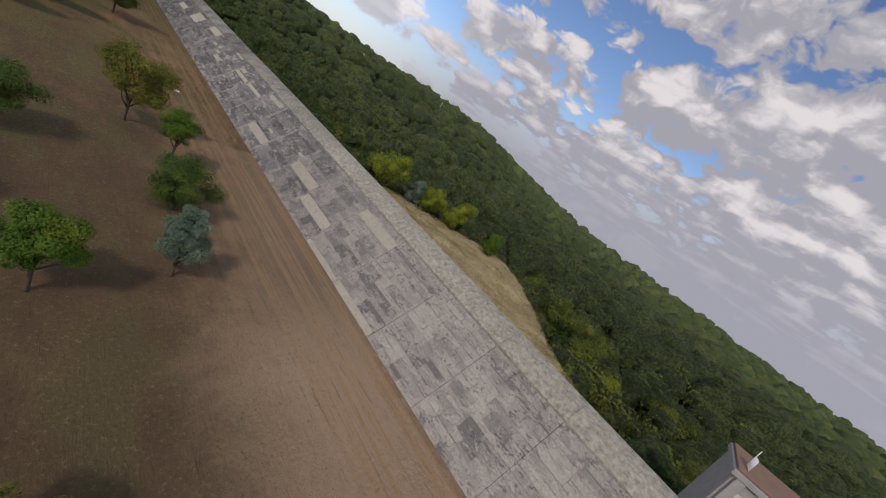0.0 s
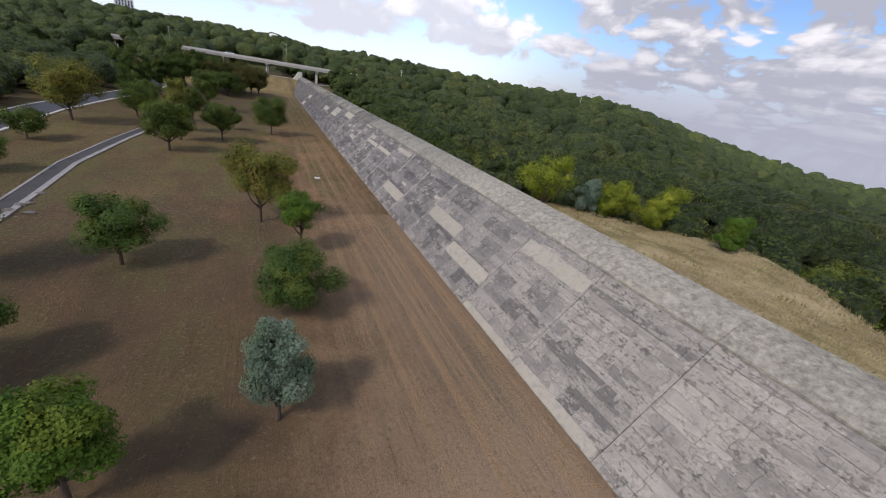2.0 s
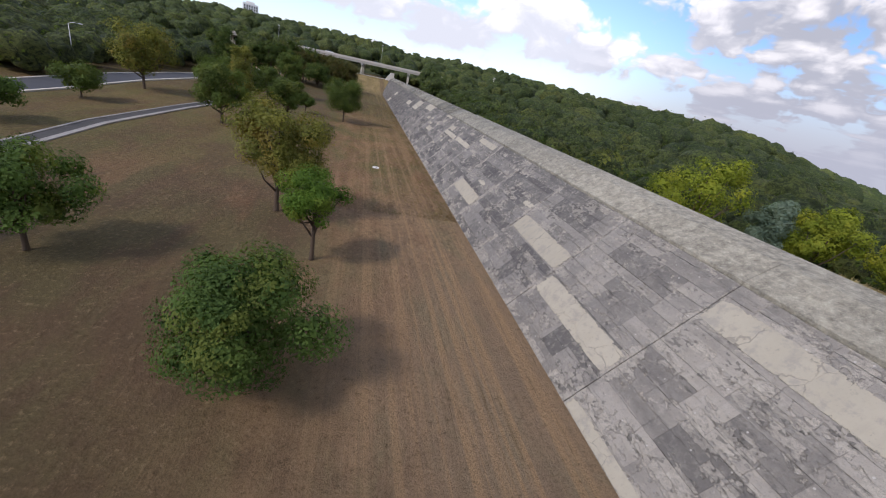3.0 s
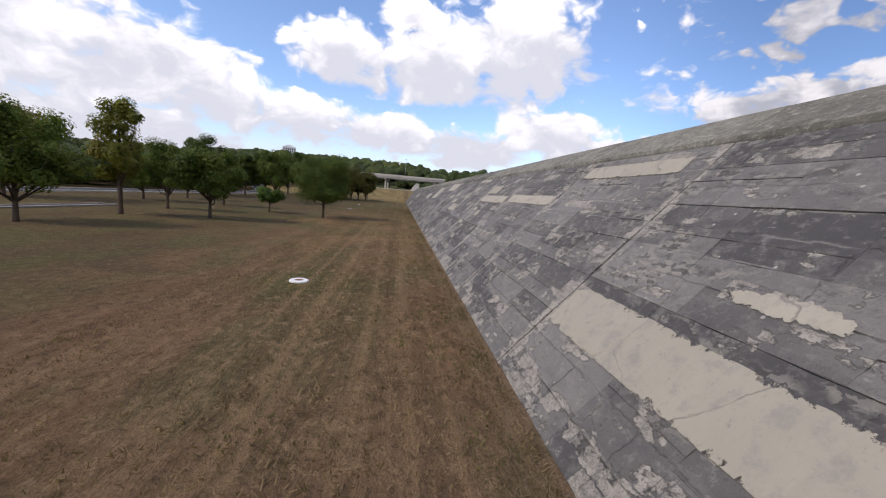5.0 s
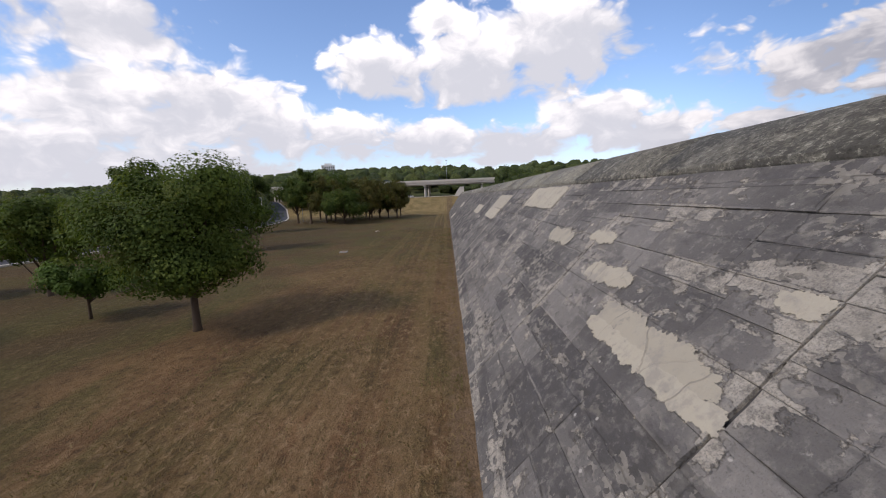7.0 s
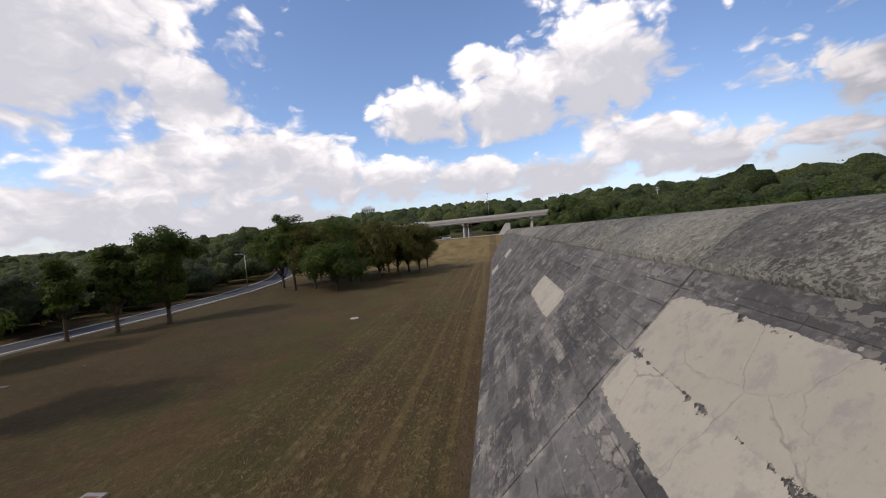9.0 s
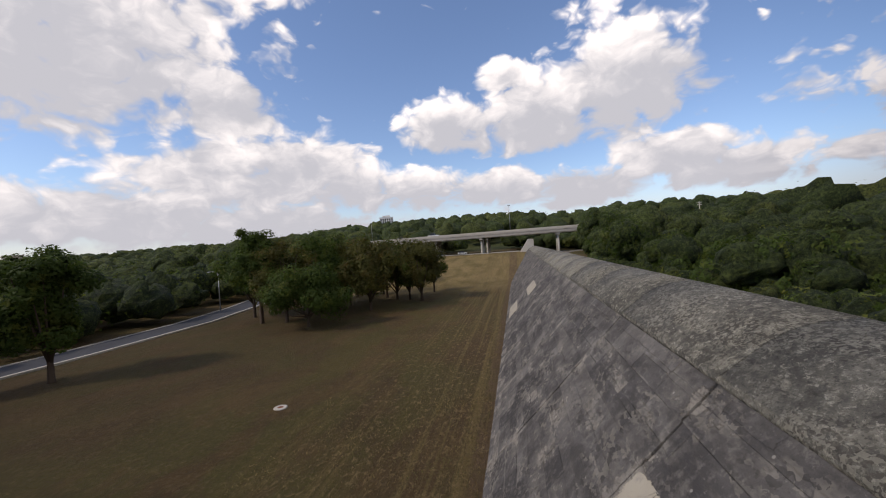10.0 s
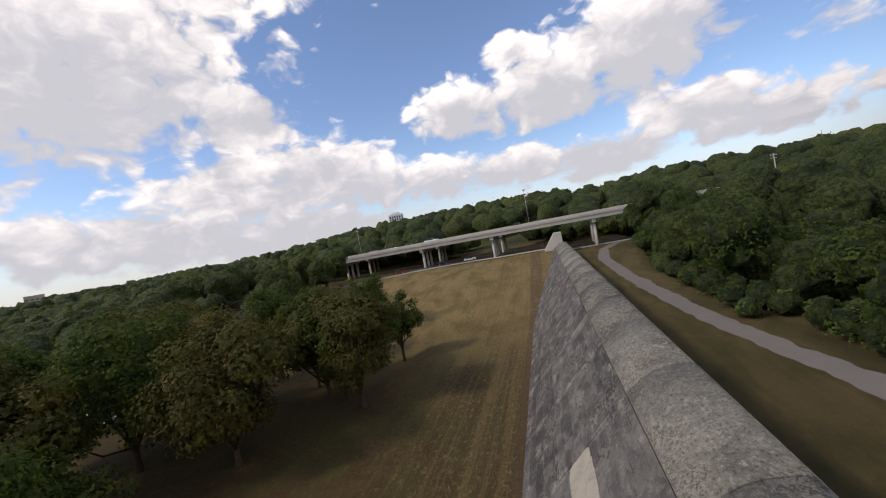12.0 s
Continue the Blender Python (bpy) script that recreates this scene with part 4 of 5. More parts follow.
def repair_mesh(y0, y1, s0, s1, key, rect):
    """A thin skin of newer concrete with a broken edge: near-rectangular where it was formed, blotchy where it was trowelled."""
    n = 320
    cy, cs, hy, hs = (y0 + y1) / 2, (s0 + s1) / 2, (y1 - y0) / 2, (s1 - s0) / 2
    power = 10.0 if rect else 4.0
    amp = 0.06 if rect else 0.34
    top = []
    for i in range(n):
        a = 2 * math.pi * i / n
        u, w = math.cos(a), math.sin(a)
        q = (abs(u) ** power + abs(w) ** power) ** (-1.0 / power)
        y, s = cy + u * q * hy, cs + w * q * hs
        f = noise.noise((y * 0.9, s * 0.9, key)) * amp * 1.2 + noise.noise((y * 3.3, s * 3.3, key + 40)) * amp + noise.noise((y * 9.0, s * 9.0, key + 80)) * amp * 0.6
        f = max(-0.5, -abs(f) if rect else f - amp * 0.4) * min(1.0, 0.9 / hs if hs > 0.9 else 1.0)
        dy, ds = u * q * hy * f / max(1.0, hy / max(hs, 0.1)) if hy > hs else u * q * hy * f, w * q * hs * f
        s2 = max(0.02, s + ds)
        top.append((y + dy, s2))
    ky, ks = max(0.3, 1 - 0.42 / hy), max(0.3, 1 - 0.42 / hs)
    verts = [on_face(s, y, -0.05) for y, s in top] + [on_face(s, y, 0.034) for y, s in top]
    verts += [on_face(cs + (s - cs) * ks, cy + (y - cy) * ky, 0.046) for y, s in top] + [on_face(cs, cy, 0.048)]
    faces = []
    for i in range(n):
        j = (i + 1) % n
        faces += [(i, j, n + j, n + i), (n + i, n + j, 2 * n + j, 2 * n + i), (2 * n + i, 2 * n + j, 3 * n)]
    me = mesh("repair_patch", verts, faces, M_PATCH)
    rim = me.attributes.new("depth_in", "FLOAT", "POINT")
    rim.data.foreach_set("value", [0.32 if rect else 0.0] * (2 * n) + [1.0] * (n + 1))
    return me


for i, r in enumerate(REPAIRS):
    part("repair_patch", repair_mesh(*r, i, i < FORMED), dam, "pale repaired concrete")

# end wall under the bridge
END = [(-1.2, -1), (0.2, 2.0), (7.4, 12.4), (9.7, 12.4), (9.7, -1)]
tagged(new("end_wall", extrude("end_wall", END, DAM_Y1, DAM_Y1 + 5.5, M_PALE)), "pale concrete end wall of the dam below the bridge", "wall", kind="structure")

# ---- trees ----


def leaf_cloud(rng, n, lobes, size, dome=0.0, mid=(0, 0, 0)):
    """Leaf clumps on the skins of overlapping lobes (centre, radii)."""
    c = np.array([l[0] for l in lobes])
    r = np.array([l[1] for l in lobes])
    w = (r[:, 0] * r[:, 2]) ** 1.0
    pick = rng.choice(len(lobes), n, p=w / w.sum())
    d = rng.normal(size=(n, 3))
    d /= np.linalg.norm(d, axis=1)[:, None]
    rad = np.where(rng.random(n) < 0.16, rng.uniform(0.9, 1.12, n), rng.uniform(0.6, 1.1, n) ** 0.7)
    pos = c[pick] + d * r[pick] * rad[:, None]
    out = pos - np.array(mid)
    out /= np.linalg.norm(out, axis=1)[:, None] + 1e-9
    nor = d * (1 - dome) + out * dome + rng.normal(size=(n, 3)) * 0.30 + [0, 0, 0.2]
    nor /= np.linalg.norm(nor, axis=1)[:, None]
    a = np.cross(nor, rng.normal(size=(n, 3)))
    a /= np.linalg.norm(a, axis=1)[:, None] + 1e-9
    b = np.cross(nor, a)
    s = size * rng.uniform(0.55, 1.35, n)[:, None]
    deep = (rng.random(n) < 0.07)[:, None]
    pos = np.where(deep, c[pick] + (pos - c[pick]) * 0.55, pos)
    s = np.where(deep, s * 2.4, s)
    el = rng.uniform(0.55, 1.0, n)[:, None]
    k = rng.uniform(-0.25, 0.25, (n, 1))
    return np.stack([pos - a * s * 0.6 - b * s * el * 0.35, pos + a * s * 0.6 - b * s * el * 0.35 + nor * s * k, pos + b * s * el * 0.8], 1)


def crown_lobes(rng, h0, h1, r, n, cone=0.0, plump=1.0):
    lobes = []
    mid, half = (h0 + h1) / 2, (h1 - h0) / 2
    for i in range(n):
        a = rng.uniform(0, 2 * math.pi)
        u = rng.uniform(-0.85, 0.85)
        rr = r * math.sqrt(max(0.05, 1 - u * u)) * rng.uniform(0.35, 0.88) * (1 - cone * (u + 0.8) / 1.6)
        lr = r * plump * rng.uniform(0.16, 0.36) * (1 - 0.4 * cone * (u + 1) / 2)
        lobes.append(((rr * math.cos(a), rr * math.sin(a), mid + u * half * 0.78), (lr, lr, min(lr, half) * rng.uniform(0.7, 0.95))))
    lobes.append(((0, 0, mid), (r * 0.5, r * 0.5, half * 0.65)))
    return lobes


def tree(x, y, h, r, mat, label, seed, clear=0.18, leaf=0.3, n=2600, lobes=32, cone=0.0, lean=0.0, plump=1.0, kind_name="tree"):
    rng = np.random.default_rng(seed)
    z = float(ground_z(x, y))
    t = thing(kind_name, label, "tree", (x, y, z - 0.05), group="park trees")
    h0 = h * clear
    lb = crown_lobes(rng, h0, h, r, lobes, cone, plump)
    q = leaf_cloud(rng, int(n * 2.5), lb, leaf * 0.64, 0.45, (0, 0, h * 0.45))
    base = 0.055 * h ** 0.85 * 0.55
    top = Vector((lean * h * 0.3, 0, h * 0.72))
    items = [([(0, 0, -0.15), (0.01, 0, 0.25), (lean * h0 * 0.3, 0.02, h0 * 0.9), tuple(top * 0.75 + Vector((0.05, 0, 0))), tuple(top)],
              [base * 1.5, base * 1.05, base * 0.85, base * 0.5, base * 0.15])]
    for c, rad in lb[:9]:
        st = Vector((lean * h0 * 0.3, 0, h0 * rng.uniform(0.75, 1.5)))
        end = Vector(c)
        m = st.lerp(end, 0.5) + Vector((0, 0, -0.08 * h * rng.uniform(0, 1)))
        items.append(([st, m, end], [base * 0.5, base * 0.3, base * 0.1]))
    part("trunk", tubes("trunk", items, M_BARK, 7), t)
    part("crown", quads("crown", q, mat), t)
    return t


GREEN = "broad park tree with dense dark green leaves"
PARK = [
    (-17.1, 49.7, 7.7, 2.3, L_SILVER, "small tree with pale silvery green needles", dict(clear=0.14, cone=0.4, n=6400, leaf=0.165)),
    (-25.5, 46.9, 7.1, 2.7, L_BRIGHT, "young tree with glossy bright green leaves", dict(clear=0.22, n=5720, leaf=0.185)),
    (-29.4, 71.0, 7.0, 3.8, L_GREEN, "low wide tree with green leaves", dict(clear=0.2, n=6600, leaf=0.2)),
    (-18.1, 82.3, 10.3, 5.0, L_AUTUMN, "tall tree turning olive and rust brown", dict(clear=0.22, n=9240, leaf=0.224)),
    (-14.0, 73.4, 7.4, 2.6, L_BRIGHT, "slim-stemmed tree with light green leaves", dict(clear=0.3, n=5720, leaf=0.172)),
    (-15.2, 61.0, 6.3, 3.9, L_GREEN, "low round tree with dark green leaves", dict(clear=0.12, n=12320, leaf=0.158)),
    (-40.2, 69.5, 8.6, 4.4, L_AUTUMN, "sparse tree turning olive and rust brown", dict(clear=0.2, n=5720, leaf=0.224)),
    (-34.2, 56.6, 6.4, 3.6, L_GREEN, "low wide tree with green leaves", dict(clear=0.15, n=7480, leaf=0.2)),
    (-26.2, 29.0, 5.6, 2.4, L_AUTUMN, "young tree with yellowing green leaves", dict(clear=0.2, n=5280, leaf=0.2)),
    (-33.7, 119.8, 9.8, 4.6, L_DARK, GREEN, dict(n=5200)),
    (-26.1, 135.3, 8.7, 4.2, L_DARK, GREEN, dict(clear=0.22, n=5600, leaf=0.34)),
    (-54.2, 121.5, 5.4, 3.8, L_DARK, "small dark green tree near the kerb", dict(n=2850)),
    (-51.0, 100.2, 5.0, 3.2, L_GREEN, "small green tree near the kerb", dict(n=2400)),
    (-55.0, 93.0, 2.6, 1.1, L_AUTUMN, "thin sapling with sparse leaves", dict(n=350, leaf=0.2)),
    (-15.5, 149.8, 10.5, 5.5, L_DARK, "broad spreading tree with dense dark green leaves", dict(clear=0.2, n=18000, leaf=0.205, lobes=34, cone=0.1, plump=1.12)),
    (-24.8, 153.0, 4.3, 2.3, L_GREEN, "small young tree with lighter leaves", dict(clear=0.3, n=2550, leaf=0.24)),
    (-54.8, 142.5, 13.0, 6.6, L_AUTUMN, "large tree turning olive and rust brown", dict(n=5100, leaf=0.38)),
    (-33.6, 131.5, 13.6, 3.7, L_AUTUMN, "tall narrow tree with thinning brownish top", dict(n=4200, leaf=0.32, cone=0.3)),
    (-35.4, 143.6, 10.0, 3.4, L_DARK, GREEN, dict(n=3600)),
    (-35.0, 160.3, 9.4, 3.9, L_DARK, GREEN, dict(n=3900)),
    (-33.8, 186.1, 14.2, 5.0, L_DARK, GREEN, dict(n=3900, leaf=0.4)),
    (-46.5, 157.0, 8.6, 4.4, L_DARK, GREEN, dict(n=3600)),
    (-47.0, 172.0, 9.0, 4.6, L_DARK, GREEN, dict(n=3600)),
    (-54.7, 211.2, 12.4, 2.9, L_CLOUD_SHADE, GREEN, dict(clear=0.2, n=2600, leaf=0.4)),
    (-56.6, 199.3, 17.4, 5.8, L_CLOUD_SHADE, GREEN, dict(clear=0.12, n=4600, leaf=0.48)),
    (-47.2, 219.4, 17.0, 4.9, L_CLOUD_SHADE, GREEN, dict(clear=0.12, n=4600, leaf=0.48)),
    (-51.8, 215.5, 13.6, 3.4, L_CLOUD_SHADE, "tall dark green tree beside the kerb", dict(n=3800, leaf=0.48)),
    (-43.0, 248.6, 19.0, 5.0, L_CLOUD_SHADE, "tall dark green tree beside the kerb", dict(n=3800, leaf=0.48)),
    (-31.6, 244.5, 10.3, 7.4, L_CLOUD_SHADE, "low wide-spreading oak with very dark green leaves", dict(clear=0.14, n=5600, leaf=0.42)),
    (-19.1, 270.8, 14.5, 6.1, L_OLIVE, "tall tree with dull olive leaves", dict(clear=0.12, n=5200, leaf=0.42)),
    (-19.6, 286.2, 11.9, 4.1, L_CLOUD_SHADE, "dark green tree at the lawn's edge", dict(n=3000, leaf=0.4)),
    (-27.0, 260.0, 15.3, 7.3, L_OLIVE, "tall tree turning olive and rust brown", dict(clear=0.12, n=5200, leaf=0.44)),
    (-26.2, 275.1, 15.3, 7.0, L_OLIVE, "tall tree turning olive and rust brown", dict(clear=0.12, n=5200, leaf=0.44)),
    (-38.4, 259.2, 17.0, 8.1, L_CLOUD_SHADE, GREEN, dict(clear=0.12, n=4600, leaf=0.46)),
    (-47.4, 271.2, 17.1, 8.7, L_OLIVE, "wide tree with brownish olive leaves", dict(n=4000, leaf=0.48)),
    (-33.7, 286.6, 14.2, 5.0, L_CLOUD_SHADE, GREEN, dict(clear=0.12, n=4200, leaf=0.46)),
    (-49.8, 255.8, 16.7, 6.9, L_CLOUD_SHADE, GREEN, dict(n=4000, leaf=0.5)),
    (-55.0, 196.0, 13.2, 4.2, L_CLOUD_SHADE, GREEN, dict(n=3200, leaf=0.5)),
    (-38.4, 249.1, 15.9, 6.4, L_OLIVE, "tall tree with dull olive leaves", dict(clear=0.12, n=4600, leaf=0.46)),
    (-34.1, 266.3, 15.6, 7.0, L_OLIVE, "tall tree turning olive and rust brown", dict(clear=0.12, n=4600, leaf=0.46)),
    (-22.7, 273.6, 13.9, 4.6, L_CLOUD_SHADE, GREEN, dict(clear=0.12, n=4200, leaf=0.42)),
    (-41.6, 265.2, 16.4, 6.3, L_CLOUD_SHADE, GREEN, dict(n=3400, leaf=0.46)),
    (-29.8, 278.3, 15.2, 5.5, L_CLOUD_SHADE, GREEN, dict(clear=0.12, n=4200, leaf=0.46)),
    (-39.8, 283.6, 16.0, 6.1, L_CLOUD_SHADE, GREEN, dict(clear=0.12, n=4200, leaf=0.46)),
    (-33.9, 305.7, 13.9, 5.2, L_CLOUD_SHADE, GREEN, dict(n=2800, leaf=0.46)),
]
for i, (x, y, h, r, mat, lab, kw) in enumerate(PARK):
    tree(x, y, h, r, mat, lab, 100 + i, **kw)

# yellow-green trees on the bank behind the crest
BANK = [(23.0, 80.2, 9.2, 4.9, L_YELLOW, 14), (28.8, 76.0, 6.0, 2.6, L_SILVER, 9), (31.4, 73.4, 7.0, 3.3, L_YELLOW, 10), (35.0, 68.0, 7.6, 3.5, L_YELLOW, 10), (38.6, 59.6, 5.6, 2.9, L_BRIGHT, 9),
        (33.5, 27.4, 9.4, 4.0, L_YELLOW, 13), (42.5, 34.0, 11.5, 5.8, L_LIME, 16), (48.5, 43.0, 10.5, 5.4, L_LIME, 15), (27.0, 17.0, 9.0, 4.0, L_WOOD, 13), (50.5, 53.0, 9.5, 5.0, L_LIME, 14),
        (23.0, 8.0, 8.0, 3.8, L_WOOD, 12), (34.0, 10.0, 10.0, 4.6, L_WOOD, 13), (46.0, 18.0, 10.0, 4.8, L_WOOD, 13)]
for i, (x, y, h, r, mat, lb) in enumerate(BANK):
    tree(x, y, h, r, mat, "yellow-green tree at the wood's edge" if mat is L_YELLOW else "leafy green tree at the wood's edge", 300 + i, clear=-0.05, n=5200, leaf=0.24, lobes=lb * 2, kind_name="tree")

# ---- woods ----


def dome_cloud(rng, n):
    """A round crown of unit radius about the origin: leaf clumps on billowing lobes, open below."""
    d = rng.normal(size=(n, 3))
    d[:, 2] = d[:, 2] * 0.9 + 0.45
    d /= np.linalg.norm(d, axis=1)[:, None]
    bumps = rng.normal(size=(15, 3))
    bumps[:, 2] = bumps[:, 2] * 0.8 + 0.5
    bumps /= np.linalg.norm(bumps, axis=1)[:, None]
    grow = rng.uniform(0.78, 1.14, 15)
    dots = d @ bumps.T
    which = dots.argmax(1)
    near = dots[np.arange(n), which]
    t = np.clip((1.0 - near) / 0.24, 0, 1)
    rad = (0.52 + 0.48 * np.sqrt(1 - t * t)) * grow[which] + rng.uniform(-0.06, 0.04, n)
    pos = d * (rad * np.where(rng.random(n) < 0.12, rng.uniform(0.98, 1.07, n), 0.97))[:, None]
    nor = pos - bumps[which] * (0.55 * grow[which])[:, None]
    nor /= np.linalg.norm(nor, axis=1)[:, None] + 1e-9
    nor = nor + rng.normal(size=(n, 3)) * 0.2
    nor /= np.linalg.norm(nor, axis=1)[:, None]
    a = np.cross(nor, rng.normal(size=(n, 3)))
    a /= np.linalg.norm(a, axis=1)[:, None] + 1e-9
    b = np.cross(nor, a)
    s = rng.uniform(0.6, 1.3, n)[:, None]
    deep = rng.random(n) < 0.16
    pos = np.where(deep[:, None], pos * 0.72, pos)
    s = np.where(deep[:, None], s * 1.9, s)
    return np.stack([pos - a * s * 0.62 - b * s * 0.4, pos + a * s * 0.62 - b * s * 0.4, pos + b * s * 0.75], 1)


def dome_shell(rng, nu, nv):
    """A lobed, rough crown of unit radius as a closed cap, open below: points and triangles."""
    m = 12 if nu < 12 else 26
    bumps = rng.normal(size=(m, 3))
    bumps[:, 2] = bumps[:, 2] * 0.8 + 0.5
    bumps /= np.linalg.norm(bumps, axis=1)[:, None]
    grow = rng.uniform(0.8, 1.12, m)
    d = [(0.0, 0.0, 1.0)]
    for i in range(1, nv + 1):
        t = math.radians(128) * i / nv
        for j in range(nu):
            a = 2 * math.pi * (j + 0.5 * (i % 2)) / nu
            d.append((math.sin(t) * math.cos(a), math.sin(t) * math.sin(a), math.cos(t)))
    d = np.array(d)
    dots = d @ bumps.T
    which = dots.argmax(1)
    t = np.clip((1.0 - dots[np.arange(len(d)), which]) / (0.26 if nu < 12 else 0.13), 0, 1)
    rad = (0.60 + 0.38 * np.sqrt(1 - t * t)) * grow[which] + rng.uniform(-0.06, 0.06, len(d))
    tri = [(0, 1 + j, 1 + (j + 1) % nu) for j in range(nu)]
    for i in range(nv - 1):
        for j in range(nu):
            a, b = 1 + i * nu + j, 1 + i * nu + (j + 1) % nu
            tri += [(a, a + nu, b), (b, a + nu, b + nu)]
    return d * rad[:, None], np.array(tri)


def wood(name, spots, mat, n, leaf, seed, label, shell=(9, 5), core=0.97):
    """Many crowns in one mesh: (x, y, height, radius) each; rough lobed crowns with leaf clumps standing out of them."""
    rng = np.random.default_rng(seed)
    temps = [dome_cloud(rng, n) for _ in range(7)]
    temps = [(t.mean(1, keepdims=True), t - t.mean(1, keepdims=True)) for t in temps]
    shells = [dome_shell(rng, *shell) for _ in range(7)]
    pts, tris, base = [], [], 0
    for x, y, h, r in spots:
        kind = rng.integers(7)
        c, d = temps[kind]
        a = rng.uniform(0, 6.28)
        ca, sa = math.cos(a), math.sin(a)
        rot = np.array([[ca, -sa, 0], [sa, ca, 0], [0, 0, 1]])
        up = max(h * 0.5, h - r * 0.95)
        at = np.array([x, y, float(ground_z(x, y)) - 0.2 + up])

        def stretch(q, k):
            low = np.where(q[..., 2:] < 0, min(1.5, up / r), 0.95)
            return (q * np.concatenate([np.full_like(low, r), np.full_like(low, r), low * r], -1) * k) @ rot.T
        v, f = shells[kind]
        pts.append(stretch(v, core) + at)
        tris.append(f + base)
        base += len(v)
        q = (stretch(c, 1.0) + d * leaf + at).reshape(-1, 3)
        pts.append(q)
        tris.append(np.arange(len(q)).reshape(-1, 3) + base)
        base += len(q)
    me = bpy.data.meshes.new(name)
    v, f = np.concatenate(pts), np.concatenate(tris)
    me.vertices.add(len(v))
    me.vertices.foreach_set("co", np.ascontiguousarray(v, np.float32).ravel())
    me.loops.add(f.size)
    me.loops.foreach_set("vertex_index", np.ascontiguousarray(f, np.int32).ravel())
    me.polygons.add(len(f))
    me.polygons.foreach_set("loop_start", np.arange(0, f.size, 3, dtype=np.int32))
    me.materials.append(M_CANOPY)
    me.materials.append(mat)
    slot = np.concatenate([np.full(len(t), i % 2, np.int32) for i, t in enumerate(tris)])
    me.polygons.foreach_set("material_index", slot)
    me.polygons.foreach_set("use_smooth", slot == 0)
    me.update()
    me.validate()
    return tagged(new(name, me), label, "woods", kind="stuff")


def scatter(rng, x0, x1, y0, y1, step, keep, h, r):
    spots = []
    for x in np.arange(x0, x1, step):
        for y in np.arange(y0, y1, step):
            px, py = x + rng.uniform(-0.45, 0.45) * step, y + rng.uniform(-0.45, 0.45) * step
            if keep(px, py):
                k = rng.uniform(0.75, 1.25)
                spots.append((px, py, h * k, r * rng.uniform(0.8, 1.2)))
    return spots


def road_x(y):
    return float(np.interp(y, [p[1] for p in ROAD], [p[0] for p in ROAD]))


rng = random.Random(9)


def tall(y):
    return 8.4 + 2.6 * float(smooth(230, 285, y)) + 6.0 * float(smooth(290, 335, y)) - 1.0 * float(smooth(100, 140, y)) * float(smooth(200, 175, y))


def vary(spots, rng):
    """Uneven canopy: groups of taller and lower trees."""
    out = []
    for x, y, h, r in spots:
        k = 1.0 + 0.14 * noise.noise((x * 0.045, y * 0.045, 3.0))
        q = rng.choice([0.7, 0.85, 1.0, 1.08, 1.16])
        out.append((x, y, h * k * (0.4 + 0.6 * q) * tall(y) / 9.5, r * (0.6 + 0.4 * k) * q * (tall(y) / 8.0) ** 0.3))
    return out


NEAR = vary(scatter(rng, 14, 95, -60, 392, 6.4, lambda x, y: x > berm_edge(y) + 4.0 + (4 if 40 < y < 90 else 0), 8.6, 4.0), rng)
EDGE = [q for q in NEAR if q[1] > 5 and q[0] < berm_edge(q[1]) + 17]
REST = [q for q in NEAR if not (q[1] > 5 and q[0] < berm_edge(q[1]) + 17)]


def boughs(spots, rng):
    """Each tree with lower boughs round it."""
    out = []
    for x, y, h, r in spots:
        out.append((x, y, h, r))
        a = rng.uniform(0, 6.28)
        for i in range(2):
            b = a + i * 2.6 + rng.uniform(-0.4, 0.4)
            out.append((x + math.cos(b) * r * 0.75, y + math.sin(b) * r * 0.75, h * rng.uniform(0.42, 0.78), r * rng.uniform(0.5, 0.72)))
    return out


wood("woods_edge", boughs([q for q in EDGE if q[1] < 190], rng), L_WOOD, 820, 0.27, 1, "dense green woods below the bank behind the dam", (20, 11), 0.86)
# woods by the track, their leaves coloured as under cloud
wood("oak_woods", boughs([q for q in EDGE if q[1] >= 190], rng), L_CLOUD_SHADE, 900, 0.28, 16, "dense green woods along the gravel track, cloud shade put into the leaf colour", (20, 11), 0.86)
wood("woods_near", REST, L_WOOD, 250, 0.30, 11, "dense green woods behind the dam", (20, 11), 0.93)
wood("woods_far", vary(scatter(rng, 95, 480, -160, 760, 11.5, lambda x, y: y < 365 or x > 130 or y > 400, 10.0, 7.0), rng), L_WOOD, 22, 0.6, 2, "green woods stretching to the horizon", (10, 5), 0.97)
wood("woods_road", vary(scatter(rng, -150, -60, -60, 372, 7.0, lambda x, y: x < road_x(y) - 10.5, 8.0, 4.4), rng), L_DARK, 110, 0.42, 3, "dark green woods beyond the road", (12, 7))
wood("woods_left", scatter(rng, -480, -150, -120, 450, 12.0, lambda x, y: True, 9.0, 7.5), L_WOOD, 16, 0.9, 4, "green woods on low hills", (8, 4))
wood("woods_hill", scatter(rng, -700, 800, 440, 1000, 19.0, lambda x, y: not (-60 < x < 20 and y < 460), 12.5, 11.0), L_WOOD, 12, 1.0, 5, "wooded hill behind the bridge", (10, 5), 0.9)
wood("woods_horizon", scatter(rng, -1400, 1900, 1000, 1700, 44.0, lambda x, y: True, 15.0, 25.0), L_WOOD, 8, 2.0, 6, "wooded skyline", (8, 4))
wood("woods_vale", scatter(rng, 480, 1900, -400, 1000, 38.0, lambda x, y: True, 14.0, 22.0), L_WOOD, 10, 1.8, 8, "wooded valley behind the dam", (8, 4))
